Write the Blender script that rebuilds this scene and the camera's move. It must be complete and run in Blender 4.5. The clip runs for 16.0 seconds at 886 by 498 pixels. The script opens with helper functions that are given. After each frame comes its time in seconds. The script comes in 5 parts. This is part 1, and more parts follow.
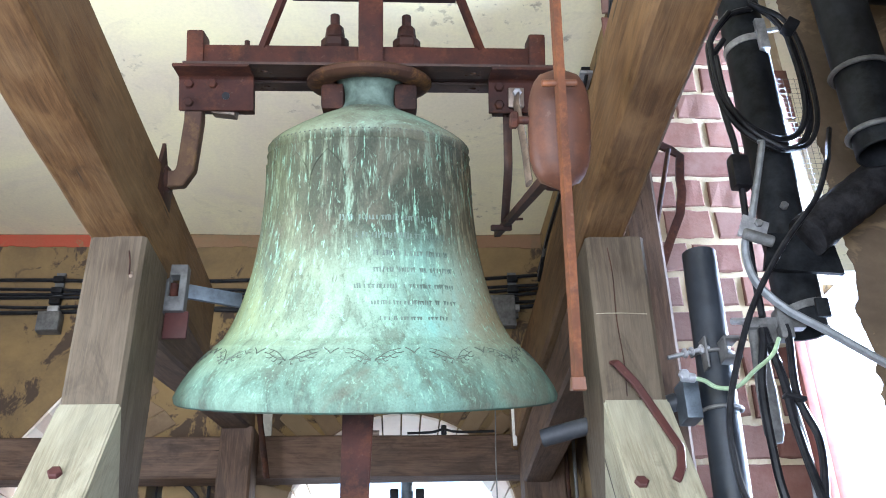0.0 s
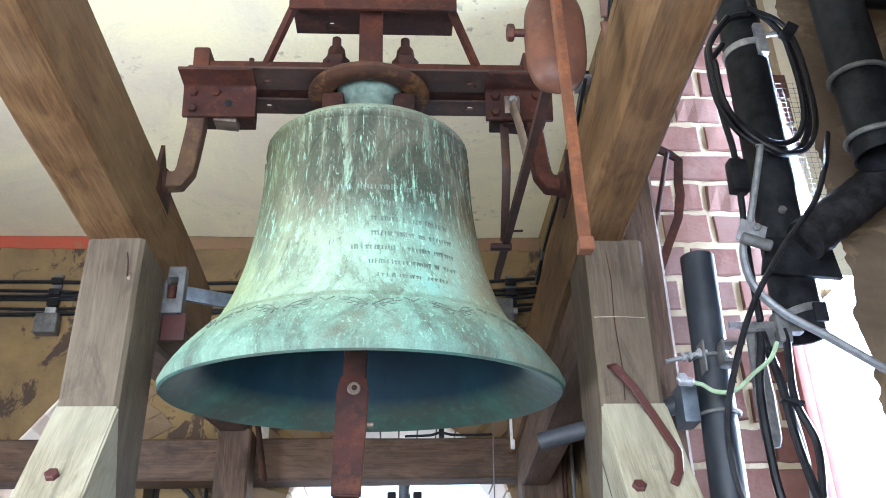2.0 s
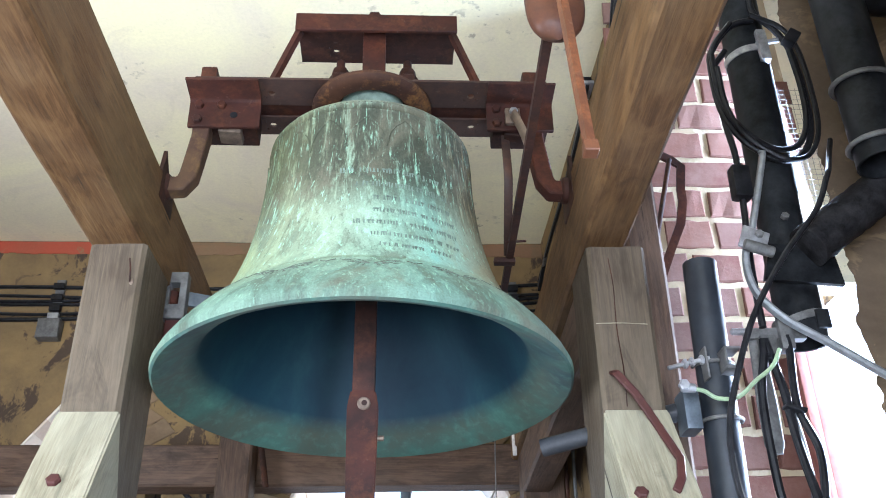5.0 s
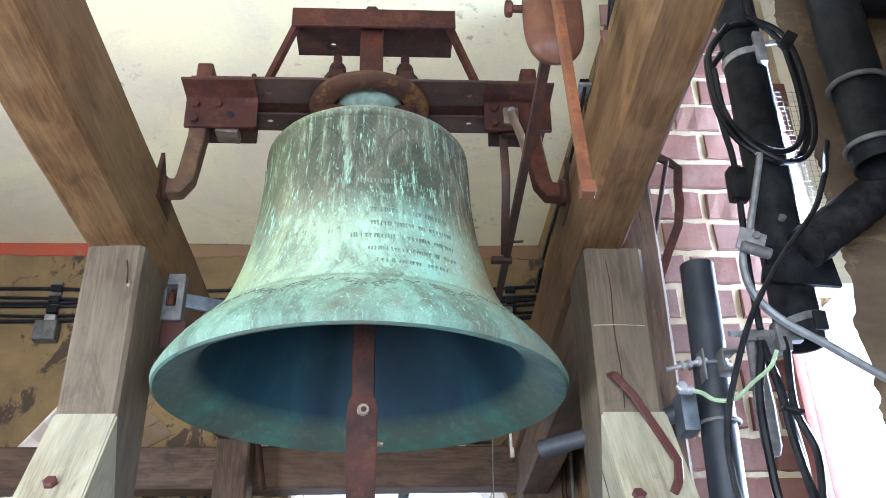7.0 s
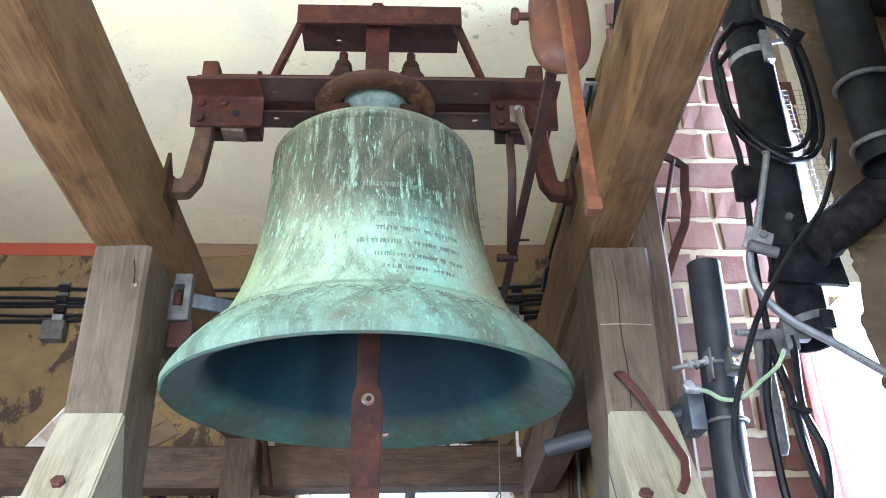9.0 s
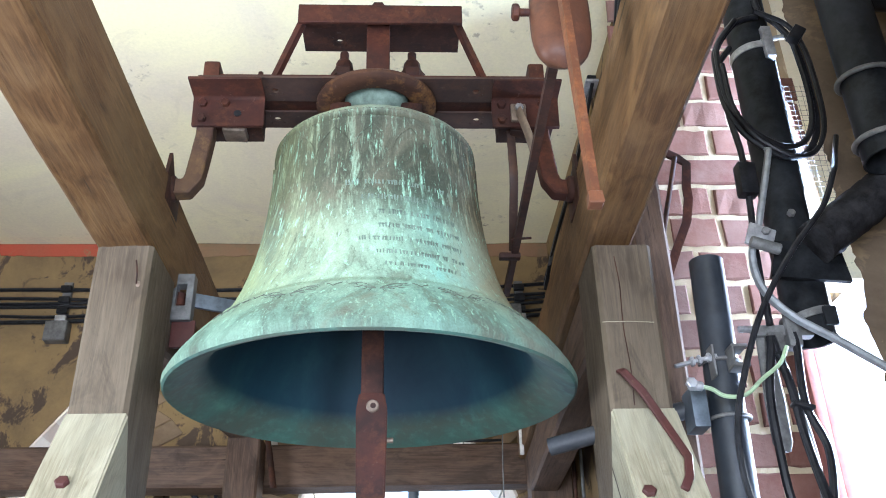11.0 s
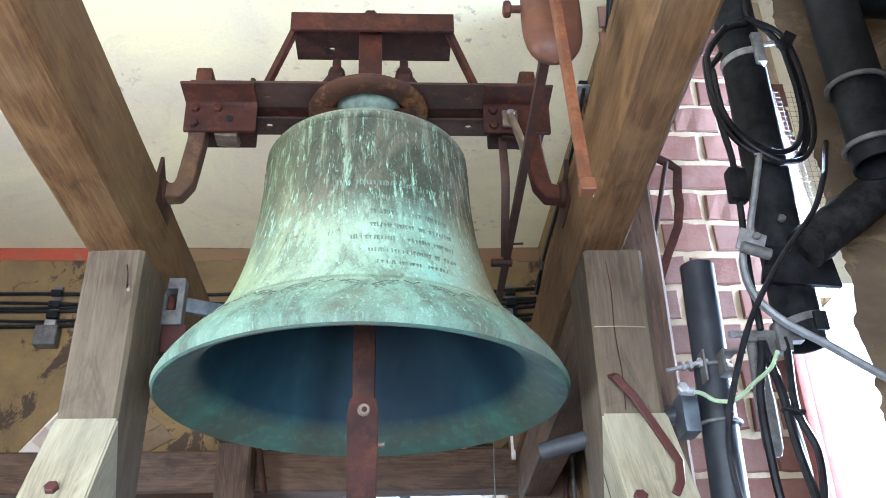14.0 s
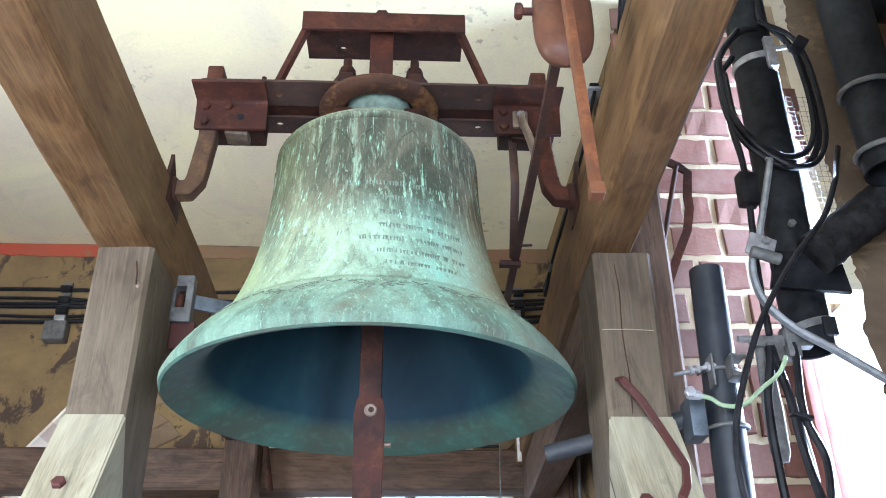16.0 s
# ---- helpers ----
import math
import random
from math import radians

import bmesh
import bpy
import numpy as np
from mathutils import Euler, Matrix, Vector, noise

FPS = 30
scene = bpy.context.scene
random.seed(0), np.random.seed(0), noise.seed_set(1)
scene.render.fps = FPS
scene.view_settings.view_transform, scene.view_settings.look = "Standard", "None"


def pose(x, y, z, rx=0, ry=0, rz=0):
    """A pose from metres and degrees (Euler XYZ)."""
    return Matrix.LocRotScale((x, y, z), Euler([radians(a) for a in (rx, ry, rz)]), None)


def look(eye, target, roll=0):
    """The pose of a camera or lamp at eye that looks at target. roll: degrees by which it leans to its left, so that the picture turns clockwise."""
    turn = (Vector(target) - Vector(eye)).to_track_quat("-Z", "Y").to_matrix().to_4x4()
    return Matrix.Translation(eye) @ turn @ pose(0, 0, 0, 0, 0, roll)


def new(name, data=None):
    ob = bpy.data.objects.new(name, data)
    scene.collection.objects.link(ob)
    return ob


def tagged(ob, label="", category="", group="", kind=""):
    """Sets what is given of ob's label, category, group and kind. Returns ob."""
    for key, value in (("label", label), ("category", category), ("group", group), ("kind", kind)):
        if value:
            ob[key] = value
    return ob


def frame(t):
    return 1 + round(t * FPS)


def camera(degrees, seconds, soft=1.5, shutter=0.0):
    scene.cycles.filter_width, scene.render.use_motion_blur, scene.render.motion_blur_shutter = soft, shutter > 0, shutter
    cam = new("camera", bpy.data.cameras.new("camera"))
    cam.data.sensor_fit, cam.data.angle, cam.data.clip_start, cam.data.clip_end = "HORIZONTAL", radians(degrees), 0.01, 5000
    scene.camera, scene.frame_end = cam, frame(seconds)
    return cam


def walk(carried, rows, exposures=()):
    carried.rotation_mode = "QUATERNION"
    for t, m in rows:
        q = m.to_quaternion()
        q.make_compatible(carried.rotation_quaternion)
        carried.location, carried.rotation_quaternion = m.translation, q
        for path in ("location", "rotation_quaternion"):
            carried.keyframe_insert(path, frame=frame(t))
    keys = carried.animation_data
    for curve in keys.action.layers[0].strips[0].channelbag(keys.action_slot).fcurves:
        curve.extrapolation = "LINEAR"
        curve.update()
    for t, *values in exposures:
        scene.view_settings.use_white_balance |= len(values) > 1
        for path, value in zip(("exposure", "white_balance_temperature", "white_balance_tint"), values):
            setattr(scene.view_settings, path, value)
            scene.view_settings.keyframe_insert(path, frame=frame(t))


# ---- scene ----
AX = 2.55                      # height of the swing axis over the floor
EYE = (0.059, -1.661, AX - 1.05)

cam = camera(52.8, 16.0, soft=1.0)
TURNS = [(0.0, 117.878, 1.375, -2.671), (0.5, 117.719, 1.218, -2.812), (1.0, 117.855, 1.325, -2.929), (1.5, 118.077, 1.338, -2.94),
         (2.0, 118.067, 1.241, -2.861), (2.5, 117.917, 1.047, -2.761), (3.0, 117.915, 0.95, -2.702), (3.5, 118.124, 0.947, -2.76),
         (4.0, 118.242, 1.103, -2.835), (6.5, 118.674, 1.039, -2.731), (7.0, 118.562, 1.168, -2.922), (7.5, 118.355, 1.342, -2.787),
         (8.0, 118.212, 1.02, -2.78), (8.5, 118.383, 0.908, -2.715), (9.0, 118.529, 1.065, -2.524), (11.5, 118.43, 1.308, -2.244),
         (12.0, 118.566, 1.216, -2.326), (12.5, 118.579, 1.31, -2.426), (13.0, 118.591, 1.557, -2.593), (13.5, 118.672, 1.603, -2.659),
         (14.0, 118.729, 1.488, -2.751), (14.5, 118.76, 1.347, -2.744), (15.0, 118.801, 1.231, -2.825), (15.5, 118.767, 1.201, -2.7),
         (16.0, 118.774, 0.585, -2.619)]
walk(cam, [(t, pose(*EYE, a, b, c)) for t, a, b, c in TURNS], exposures=[(0.0, 2.15, 5250, 11), (0.3, 2.05, 5250, 11), (0.6, 1.97, 5250, 11), (0.9, 2.05, 5250, 11), (1.2, 2.35, 5250, 11), (1.5, 2.45, 5250, 11), (1.8, 2.35, 5250, 11), (2.2, 2.15, 5250, 11), (3.0, 2.13, 5250, 11), (3.5, 2.19, 5250, 11), (4.0, 2.17, 5250, 11), (6.5, 2.20, 5250, 11), (16.0, 2.20, 5250, 11)])

# ---- light ----
world = bpy.data.worlds.new("sky")
scene.world = world
world.use_nodes = True
wn = world.node_tree
sky = wn.nodes.new("ShaderNodeTexSky")
sky.sky_type, sky.sun_disc = "NISHITA", False
sky.sun_elevation, sky.sun_rotation = radians(25.4), radians(54.1)
wn.links.new(sky.outputs[0], wn.nodes["Background"].inputs[0])
wn.nodes["Background"].inputs[1].default_value = 0.15
sun = new("sun", bpy.data.lights.new("sun", "SUN"))
sun.data.energy, sun.data.angle, sun.data.color = 2.5, radians(0.6), (1.0, 0.95, 0.86)
sun.matrix_world = look((5.8, 4.2, 3.4 + 2.0), (0.0, 0.0, 2.0))


def opening_light(name, at, to, sx, sy, watts, colour):
    """An area lamp that stands for daylight from an opening, seen or added."""
    lamp = new(name, bpy.data.lights.new(name, "AREA"))
    lamp.data.shape, lamp.data.size, lamp.data.size_y = "RECTANGLE", sx, sy
    lamp.data.energy, lamp.data.color = watts, colour
    lamp.matrix_world = look(at, to)
    return lamp


opening_light("daylight_front", (-0.6, -3.25, 1.45), (-0.4, -0.2, 2.5), 2.0, 1.4, 40, (1.0, 0.97, 0.92))
opening_light("daylight_side", (-2.45, -0.9, 1.5), (0.0, -0.3, 2.5), 1.3, 1.4, 26, (1.0, 0.98, 0.94))
# added fill in an unseen opening, brightens the bell's right side
opening_light("fill_right", (0.95, -2.15, 1.55), (0.25, 0.0, 2.4), 1.0, 1.3, 22, (0.92, 0.95, 1.0))
opening_light("daylight_window", (1.17, 0.150, 2.25), (0.0, 0.10, 2.15), 0.18, 1.7, 10.5, (0.74, 0.85, 1.0))


# ---- materials ----
def nodes_of(name):
    m = bpy.data.materials.new(name)
    m.use_nodes = True
    nt = m.node_tree
    return m, nt, nt.nodes["Principled BSDF"]


def tex(nt, kind, scale, stretch=(1, 1, 1), detail=4.0, rough=0.6, distort=0.0, shift=(0, 0, 0)):
    """A noise, voronoi or wave texture on object coordinates, in metres."""
    co = nt.nodes.new("ShaderNodeTexCoord")
    mp = nt.nodes.new("ShaderNodeMapping")
    mp.inputs["Scale"].default_value = stretch
    mp.inputs["Location"].default_value = shift
    nt.links.new(co.outputs["Object"], mp.inputs[0])
    t = nt.nodes.new(kind)
    nt.links.new(mp.outputs[0], t.inputs["Vector"])
    t.inputs["Scale"].default_value = scale
    if kind == "ShaderNodeTexNoise":
        t.inputs["Detail"].default_value, t.inputs["Roughness"].default_value = detail, rough
        t.inputs["Distortion"].default_value = distort
    return t


def ramp(nt, src, stops):
    r = nt.nodes.new("ShaderNodeValToRGB")
    e = r.color_ramp.elements
    while len(e) < len(stops):
        e.new(0.5)
    for el, (p, c) in zip(e, stops):
        el.position, el.color = p, (*c, 1) if len(c) == 3 else c
    nt.links.new(src, r.inputs[0])
    return r.outputs[0]


def mask(nt, src, lo, hi):
    ends = [(lo, (0, 0, 0)), (hi, (1, 1, 1))]
    return ramp(nt, src, ends if lo < hi else ends[::-1])


def mix(nt, fac, a, b, mode="MIX"):
    m = nt.nodes.new("ShaderNodeMix")
    m.data_type, m.blend_type = "RGBA", mode
    for sock, val in ((m.inputs[0], fac), (m.inputs[6], a), (m.inputs[7], b)):
        if hasattr(val, "is_linked"):
            nt.links.new(val, sock)
        elif isinstance(val, (int, float)):
            sock.default_value = val
        else:
            sock.default_value = (*val, 1)
    return m.outputs[2]


def times(nt, a, b, op="MULTIPLY"):
    m = nt.nodes.new("ShaderNodeMath")
    m.operation, m.use_clamp = op, True
    for sock, val in zip(m.inputs, (a, b)):
        if hasattr(val, "is_linked"):
            nt.links.new(val, sock)
        else:
            sock.default_value = val
    return m.outputs[0]


def bump(nt, bsdf, src, strength, dist):
    b = nt.nodes.new("ShaderNodeBump")
    b.inputs["Strength"].default_value, b.inputs["Distance"].default_value = strength, dist
    nt.links.new(src, b.inputs["Height"])
    if bsdf.inputs["Normal"].is_linked:
        nt.links.new(bsdf.inputs["Normal"].links[0].from_socket, b.inputs["Normal"])
    nt.links.new(b.outputs[0], bsdf.inputs["Normal"])


def finish(nt, bsdf, colour, rough=0.7, metal=0.0):
    nt.links.new(colour, bsdf.inputs["Base Color"]) if hasattr(colour, "is_linked") else None
    bsdf.inputs["Roughness"].default_value, bsdf.inputs["Metallic"].default_value = rough, metal


def wood(name, dark, mid, light, rough=0.75, weather=0.35, grey=(0.30, 0.28, 0.26)):
    """Old timber: grain along the object's own x, cracks, grey weathering, stains."""
    m, nt, b = nodes_of(name)
    grain = tex(nt, "ShaderNodeTexNoise", 14, (0.5, 9, 9), 6, 0.65, 0.6)
    fine = tex(nt, "ShaderNodeTexNoise", 60, (0.35, 8, 8), 3, 0.6)
    broad = tex(nt, "ShaderNodeTexNoise", 3.2, (0.9, 1.6, 1.6), 4, 0.6)
    crack = tex(nt, "ShaderNodeTexNoise", 5, (0.55, 11, 11), 3, 0.5, 0.3, (3, 1, 2))
    col = ramp(nt, grain.outputs[0], [(0.28, dark), (0.5, mid), (0.72, light)])
    col = mix(nt, 0.35, col, mid)
    col = mix(nt, 0.28, col, ramp(nt, fine.outputs[0], [(0.3, (0.25, 0.25, 0.25)), (0.7, (1, 1, 1))]), "MULTIPLY")
    blot = tex(nt, "ShaderNodeTexNoise", 9, (0.45, 1.2, 1.2), 5, 0.65, 0.9, (11, 3, 6))
    col = mix(nt, times(nt, mask(nt, blot.outputs[0], 0.50, 0.66), 0.6), col, light)
    col = mix(nt, times(nt, mask(nt, blot.outputs[0], 0.44, 0.34), 0.6), col, dark)
    col = mix(nt, times(nt, mask(nt, broad.outputs[0], 0.42, 0.68), weather), col, grey)
    stain = tex(nt, "ShaderNodeTexNoise", 7, (0.8, 1.4, 1.4), 5, 0.7, 1.0, (7, 7, 7))
    col = mix(nt, times(nt, mask(nt, stain.outputs[0], 0.58, 0.72), 0.45), col, tuple(c * 0.45 for c in dark))
    cr = ramp(nt, crack.outputs[0], [(0.295, (1, 1, 1)), (0.33, (0, 0, 0))])
    col = mix(nt, times(nt, cr, 0.85), col, (0.02, 0.014, 0.01))
    b.inputs["Specular IOR Level"].default_value = 0.2
    finish(nt, b, col, rough)
    bump(nt, b, grain.outputs[0], 0.35, 0.004)
    bump(nt, b, crack.outputs[0], 0.3, 0.004)
    return m


def rust(name, base=(0.056, 0.016, 0.009), orange=(0.15, 0.050, 0.018), dark=(0.020, 0.008, 0.006), amount=0.4, rough=0.7, metal=0.0):
    m, nt, b = nodes_of(name)
    n1 = tex(nt, "ShaderNodeTexNoise", 9, detail=6, rough=0.7)
    n2 = tex(nt, "ShaderNodeTexNoise", 60, detail=4, rough=0.6)
    n3 = tex(nt, "ShaderNodeTexNoise", 22, detail=5, rough=0.75, shift=(4, 4, 4))
    col = mix(nt, mask(nt, n1.outputs[0], 0.38, 0.66), dark, base)
    col = mix(nt, times(nt, mask(nt, n3.outputs[0], 0.5, 0.72), amount), col, orange)
    col = mix(nt, times(nt, mask(nt, n2.outputs[0], 0.64, 0.76), 0.16), col, (0.30, 0.22, 0.16))
    b.inputs["Specular IOR Level"].default_value = 0.22
    finish(nt, b, col, rough, metal)
    bump(nt, b, n2.outputs[0], 0.35, 0.0015)
    bump(nt, b, n3.outputs[0], 0.25, 0.002)
    return m


def plain(name, colour, rough=0.5, metal=0.0, vary=0.35, scale=25, bumps=0.1, spec=0.5):
    """Simple manufactured surface with dust and scuffs."""
    m, nt, b = nodes_of(name)
    n1 = tex(nt, "ShaderNodeTexNoise", scale, detail=5, rough=0.7)
    n2 = tex(nt, "ShaderNodeTexNoise", scale * 6, detail=3)
    b.inputs["Specular IOR Level"].default_value = spec
    light = tuple(min(1, c * (1 + vary) + 0.03 * vary) for c in colour)
    col = mix(nt, mask(nt, n1.outputs[0], 0.35, 0.7), tuple(c * (1 - vary) for c in colour), light)
    finish(nt, b, col, rough, metal)
    nt.links.new(ramp(nt, n1.outputs[0], [(0.3, (rough * 0.8,) * 3), (0.75, (min(1, rough * 1.3),) * 3)]), b.inputs["Roughness"])
    bump(nt, b, n2.outputs[0], bumps, 0.001)
    return m


def patina():
    """Weathered bronze: grey-brown metal under mint-green streaks that run down the bell; flanks tinted for light and
    flare.
    """
    m, nt, b = nodes_of("verdigris_bronze")
    co = nt.nodes.new("ShaderNodeTexCoord")
    xyz = nt.nodes.new("ShaderNodeSeparateXYZ")
    nt.links.new(co.outputs["Object"], xyz.inputs[0])
    height = nt.nodes.new("ShaderNodeMapRange")
    for i, v in zip((1, 2, 3, 4), (-0.47, 0.07, 0.0, 1.0)):
        height.inputs[i].default_value = v
    nt.links.new(xyz.outputs[2], height.inputs[0])
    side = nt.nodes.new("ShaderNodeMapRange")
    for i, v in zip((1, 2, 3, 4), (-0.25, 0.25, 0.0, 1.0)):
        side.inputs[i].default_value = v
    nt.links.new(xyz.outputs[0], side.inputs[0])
    broad = tex(nt, "ShaderNodeTexNoise", 8, (1, 1, 0.30), 6, 0.66, 0.7, (5, 2, 0))
    streak = tex(nt, "ShaderNodeTexNoise", 68, (1, 1, 0.10), 8, 0.72, 0.2)
    thin = tex(nt, "ShaderNodeTexNoise", 110, (1, 1, 0.11), 8, 0.74, 0.2, (2, 5, 1))
    dark = tex(nt, "ShaderNodeTexNoise", 110, (1, 1, 0.15), 8, 0.74, 0.25, (7, 1, 4))
    spots = tex(nt, "ShaderNodeTexNoise", 60, (1, 1, 0.45), 5, 0.75, 0.6, (1, 8, 3))
    fine = tex(nt, "ShaderNodeTexNoise", 260, detail=4, rough=0.7)
    base = ramp(nt, height.outputs[0], [(0.0, (0.12, 0.17, 0.135)), (0.07, (0.15, 0.24, 0.19)), (0.16, (0.20, 0.33, 0.265)), (0.24, (0.28, 0.43, 0.335)), (0.5, (0.20, 0.28, 0.21)), (0.66, (0.078, 0.090, 0.066)), (0.97, (0.070, 0.082, 0.060)), (0.995, (0.27, 0.33, 0.27))])
    base = mix(nt, times(nt, mask(nt, broad.outputs[0], 0.48, 0.38), 0.5), base, (0.13, 0.125, 0.092))
    low = ramp(nt, height.outputs[0], [(0.0, (0.3, 0.3, 0.3)), (0.16, (0.6, 0.6, 0.6)), (0.25, (1, 1, 1)), (0.46, (0.8, 0.8, 0.8)), (0.64, (0.16, 0.16, 0.16)), (0.98, (0.10, 0.10, 0.10)), (1, (0.4, 0.4, 0.4))])
    col = mix(nt, times(nt, mask(nt, broad.outputs[0], 0.43, 0.60), low), base, (0.40, 0.59, 0.45))
    drip = ramp(nt, height.outputs[0], [(0.0, (0.12, 0.12, 0.12)), (0.09, (0.45, 0.45, 0.45)), (0.2, (0.55, 0.55, 0.55)), (0.45, (0.72, 0.72, 0.72)), (0.60, (0.55, 0.55, 0.55)), (0.85, (0.50, 0.50, 0.50)), (1.0, (0.3, 0.3, 0.3))])
    col = mix(nt, times(nt, mask(nt, streak.outputs[0], 0.53, 0.63), drip), col, (0.34, 0.56, 0.41))
    # warm light on the flanks, cream-yellow at the left, mixed into the colour
    warm_light = ramp(nt, side.outputs[0], [(0.0, (1, 1, 1)), (0.40, (0.45, 0.45, 0.45)), (0.55, (0.1, 0.1, 0.1)), (0.74, (0, 0, 0)), (0.88, (1, 1, 1))])
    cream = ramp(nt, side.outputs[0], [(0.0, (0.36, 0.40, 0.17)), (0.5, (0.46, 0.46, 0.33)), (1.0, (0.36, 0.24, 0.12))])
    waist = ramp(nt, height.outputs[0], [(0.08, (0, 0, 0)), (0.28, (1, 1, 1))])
    col = mix(nt, times(nt, times(nt, warm_light, waist), times(nt, mask(nt, broad.outputs[0], 0.30, 0.50), 0.75)), col, cream)
    # cyan window flare on the right flank, painted into the bronze
    cool_flare = ramp(nt, side.outputs[0], [(0.55, (0, 0, 0)), (0.75, (0.7, 0.7, 0.7)), (0.9, (0.3, 0.3, 0.3)), (1.0, (0, 0, 0))])
    cool_flare = times(nt, cool_flare, low)
    col = mix(nt, times(nt, cool_flare, mask(nt, broad.outputs[0], 0.40, 0.60)), col, (0.26, 0.56, 0.52))
    col = mix(nt, times(nt, mask(nt, dark.outputs[0], 0.45, 0.36), times(nt, drip, 0.75)), col, (0.085, 0.088, 0.062))
    crown = ramp(nt, height.outputs[0], [(0.46, (0, 0, 0)), (0.66, (0.85, 0.85, 0.85)), (0.97, (0.90, 0.90, 0.90)), (0.995, (0.1, 0.1, 0.1))])
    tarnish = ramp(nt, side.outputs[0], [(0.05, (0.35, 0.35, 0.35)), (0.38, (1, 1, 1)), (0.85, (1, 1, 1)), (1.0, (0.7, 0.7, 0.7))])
    col = mix(nt, times(nt, times(nt, crown, tarnish), mask(nt, streak.outputs[0], 0.62, 0.50)), col, (0.058, 0.066, 0.047))
    col = mix(nt, times(nt, mask(nt, thin.outputs[0], 0.57, 0.635), times(nt, drip, 1.45)), col, (0.46, 0.80, 0.59))
    col = mix(nt, times(nt, mask(nt, spots.outputs[0], 0.61, 0.69), times(nt, drip, 0.8)), col, (0.47, 0.70, 0.55))
    col = mix(nt, times(nt, mask(nt, spots.outputs[0], 0.41, 0.33), 0.4), col, (0.10, 0.10, 0.075))
    worn = tex(nt, "ShaderNodeTexNoise", 4.5, (1, 1, 0.7), 6, 0.68, 0.8, (3, 3, 9))
    col = mix(nt, times(nt, mask(nt, worn.outputs[0], 0.52, 0.62), 0.6), col, (0.19, 0.18, 0.13))
    col = mix(nt, 1.0, col, (0.76, 0.76, 0.74), "MULTIPLY")
    col = mix(nt, 0.45, col, ramp(nt, fine.outputs[0], [(0.32, (0.45, 0.47, 0.44)), (0.62, (1, 1, 1))]), "MULTIPLY")
    b.inputs["Specular IOR Level"].default_value = 0.12
    finish(nt, b, col, 0.78, 0.0)
    bump(nt, b, streak.outputs[0], 0.12, 0.003)
    bump(nt, b, fine.outputs[0], 0.25, 0.001)
    bump(nt, b, spots.outputs[0], 0.2, 0.0015)
    return m


def patina_flare_inside():
    m, nt, b = nodes_of("tarnished_flare_blue_inside")
    co = nt.nodes.new("ShaderNodeTexCoord")
    xyz = nt.nodes.new("ShaderNodeSeparateXYZ")
    nt.links.new(co.outputs["Object"], xyz.inputs[0])
    n1 = tex(nt, "ShaderNodeTexNoise", 7, (1, 1, 0.6), 5, 0.65, 0.4)
    n2 = tex(nt, "ShaderNodeTexNoise", 45, detail=5, rough=0.7)
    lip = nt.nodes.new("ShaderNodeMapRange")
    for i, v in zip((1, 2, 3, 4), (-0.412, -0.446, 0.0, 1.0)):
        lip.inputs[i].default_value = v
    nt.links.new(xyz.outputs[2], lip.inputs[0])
    # near-black blue above the lip: inside shade and blue flare put into the colour
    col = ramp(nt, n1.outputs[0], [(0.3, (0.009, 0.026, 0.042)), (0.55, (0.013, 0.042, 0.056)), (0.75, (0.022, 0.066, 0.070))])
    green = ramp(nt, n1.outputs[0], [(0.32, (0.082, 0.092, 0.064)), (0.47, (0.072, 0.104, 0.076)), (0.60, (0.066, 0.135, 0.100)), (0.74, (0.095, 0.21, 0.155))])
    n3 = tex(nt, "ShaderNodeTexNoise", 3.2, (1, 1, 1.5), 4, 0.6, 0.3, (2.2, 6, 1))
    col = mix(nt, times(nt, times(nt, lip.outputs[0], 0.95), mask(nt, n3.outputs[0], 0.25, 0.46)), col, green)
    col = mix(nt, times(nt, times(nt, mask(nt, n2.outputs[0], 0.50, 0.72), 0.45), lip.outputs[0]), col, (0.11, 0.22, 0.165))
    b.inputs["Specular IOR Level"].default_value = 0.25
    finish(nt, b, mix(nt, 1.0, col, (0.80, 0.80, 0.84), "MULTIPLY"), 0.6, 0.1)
    bump(nt, b, n2.outputs[0], 0.25, 0.0015)
    return m


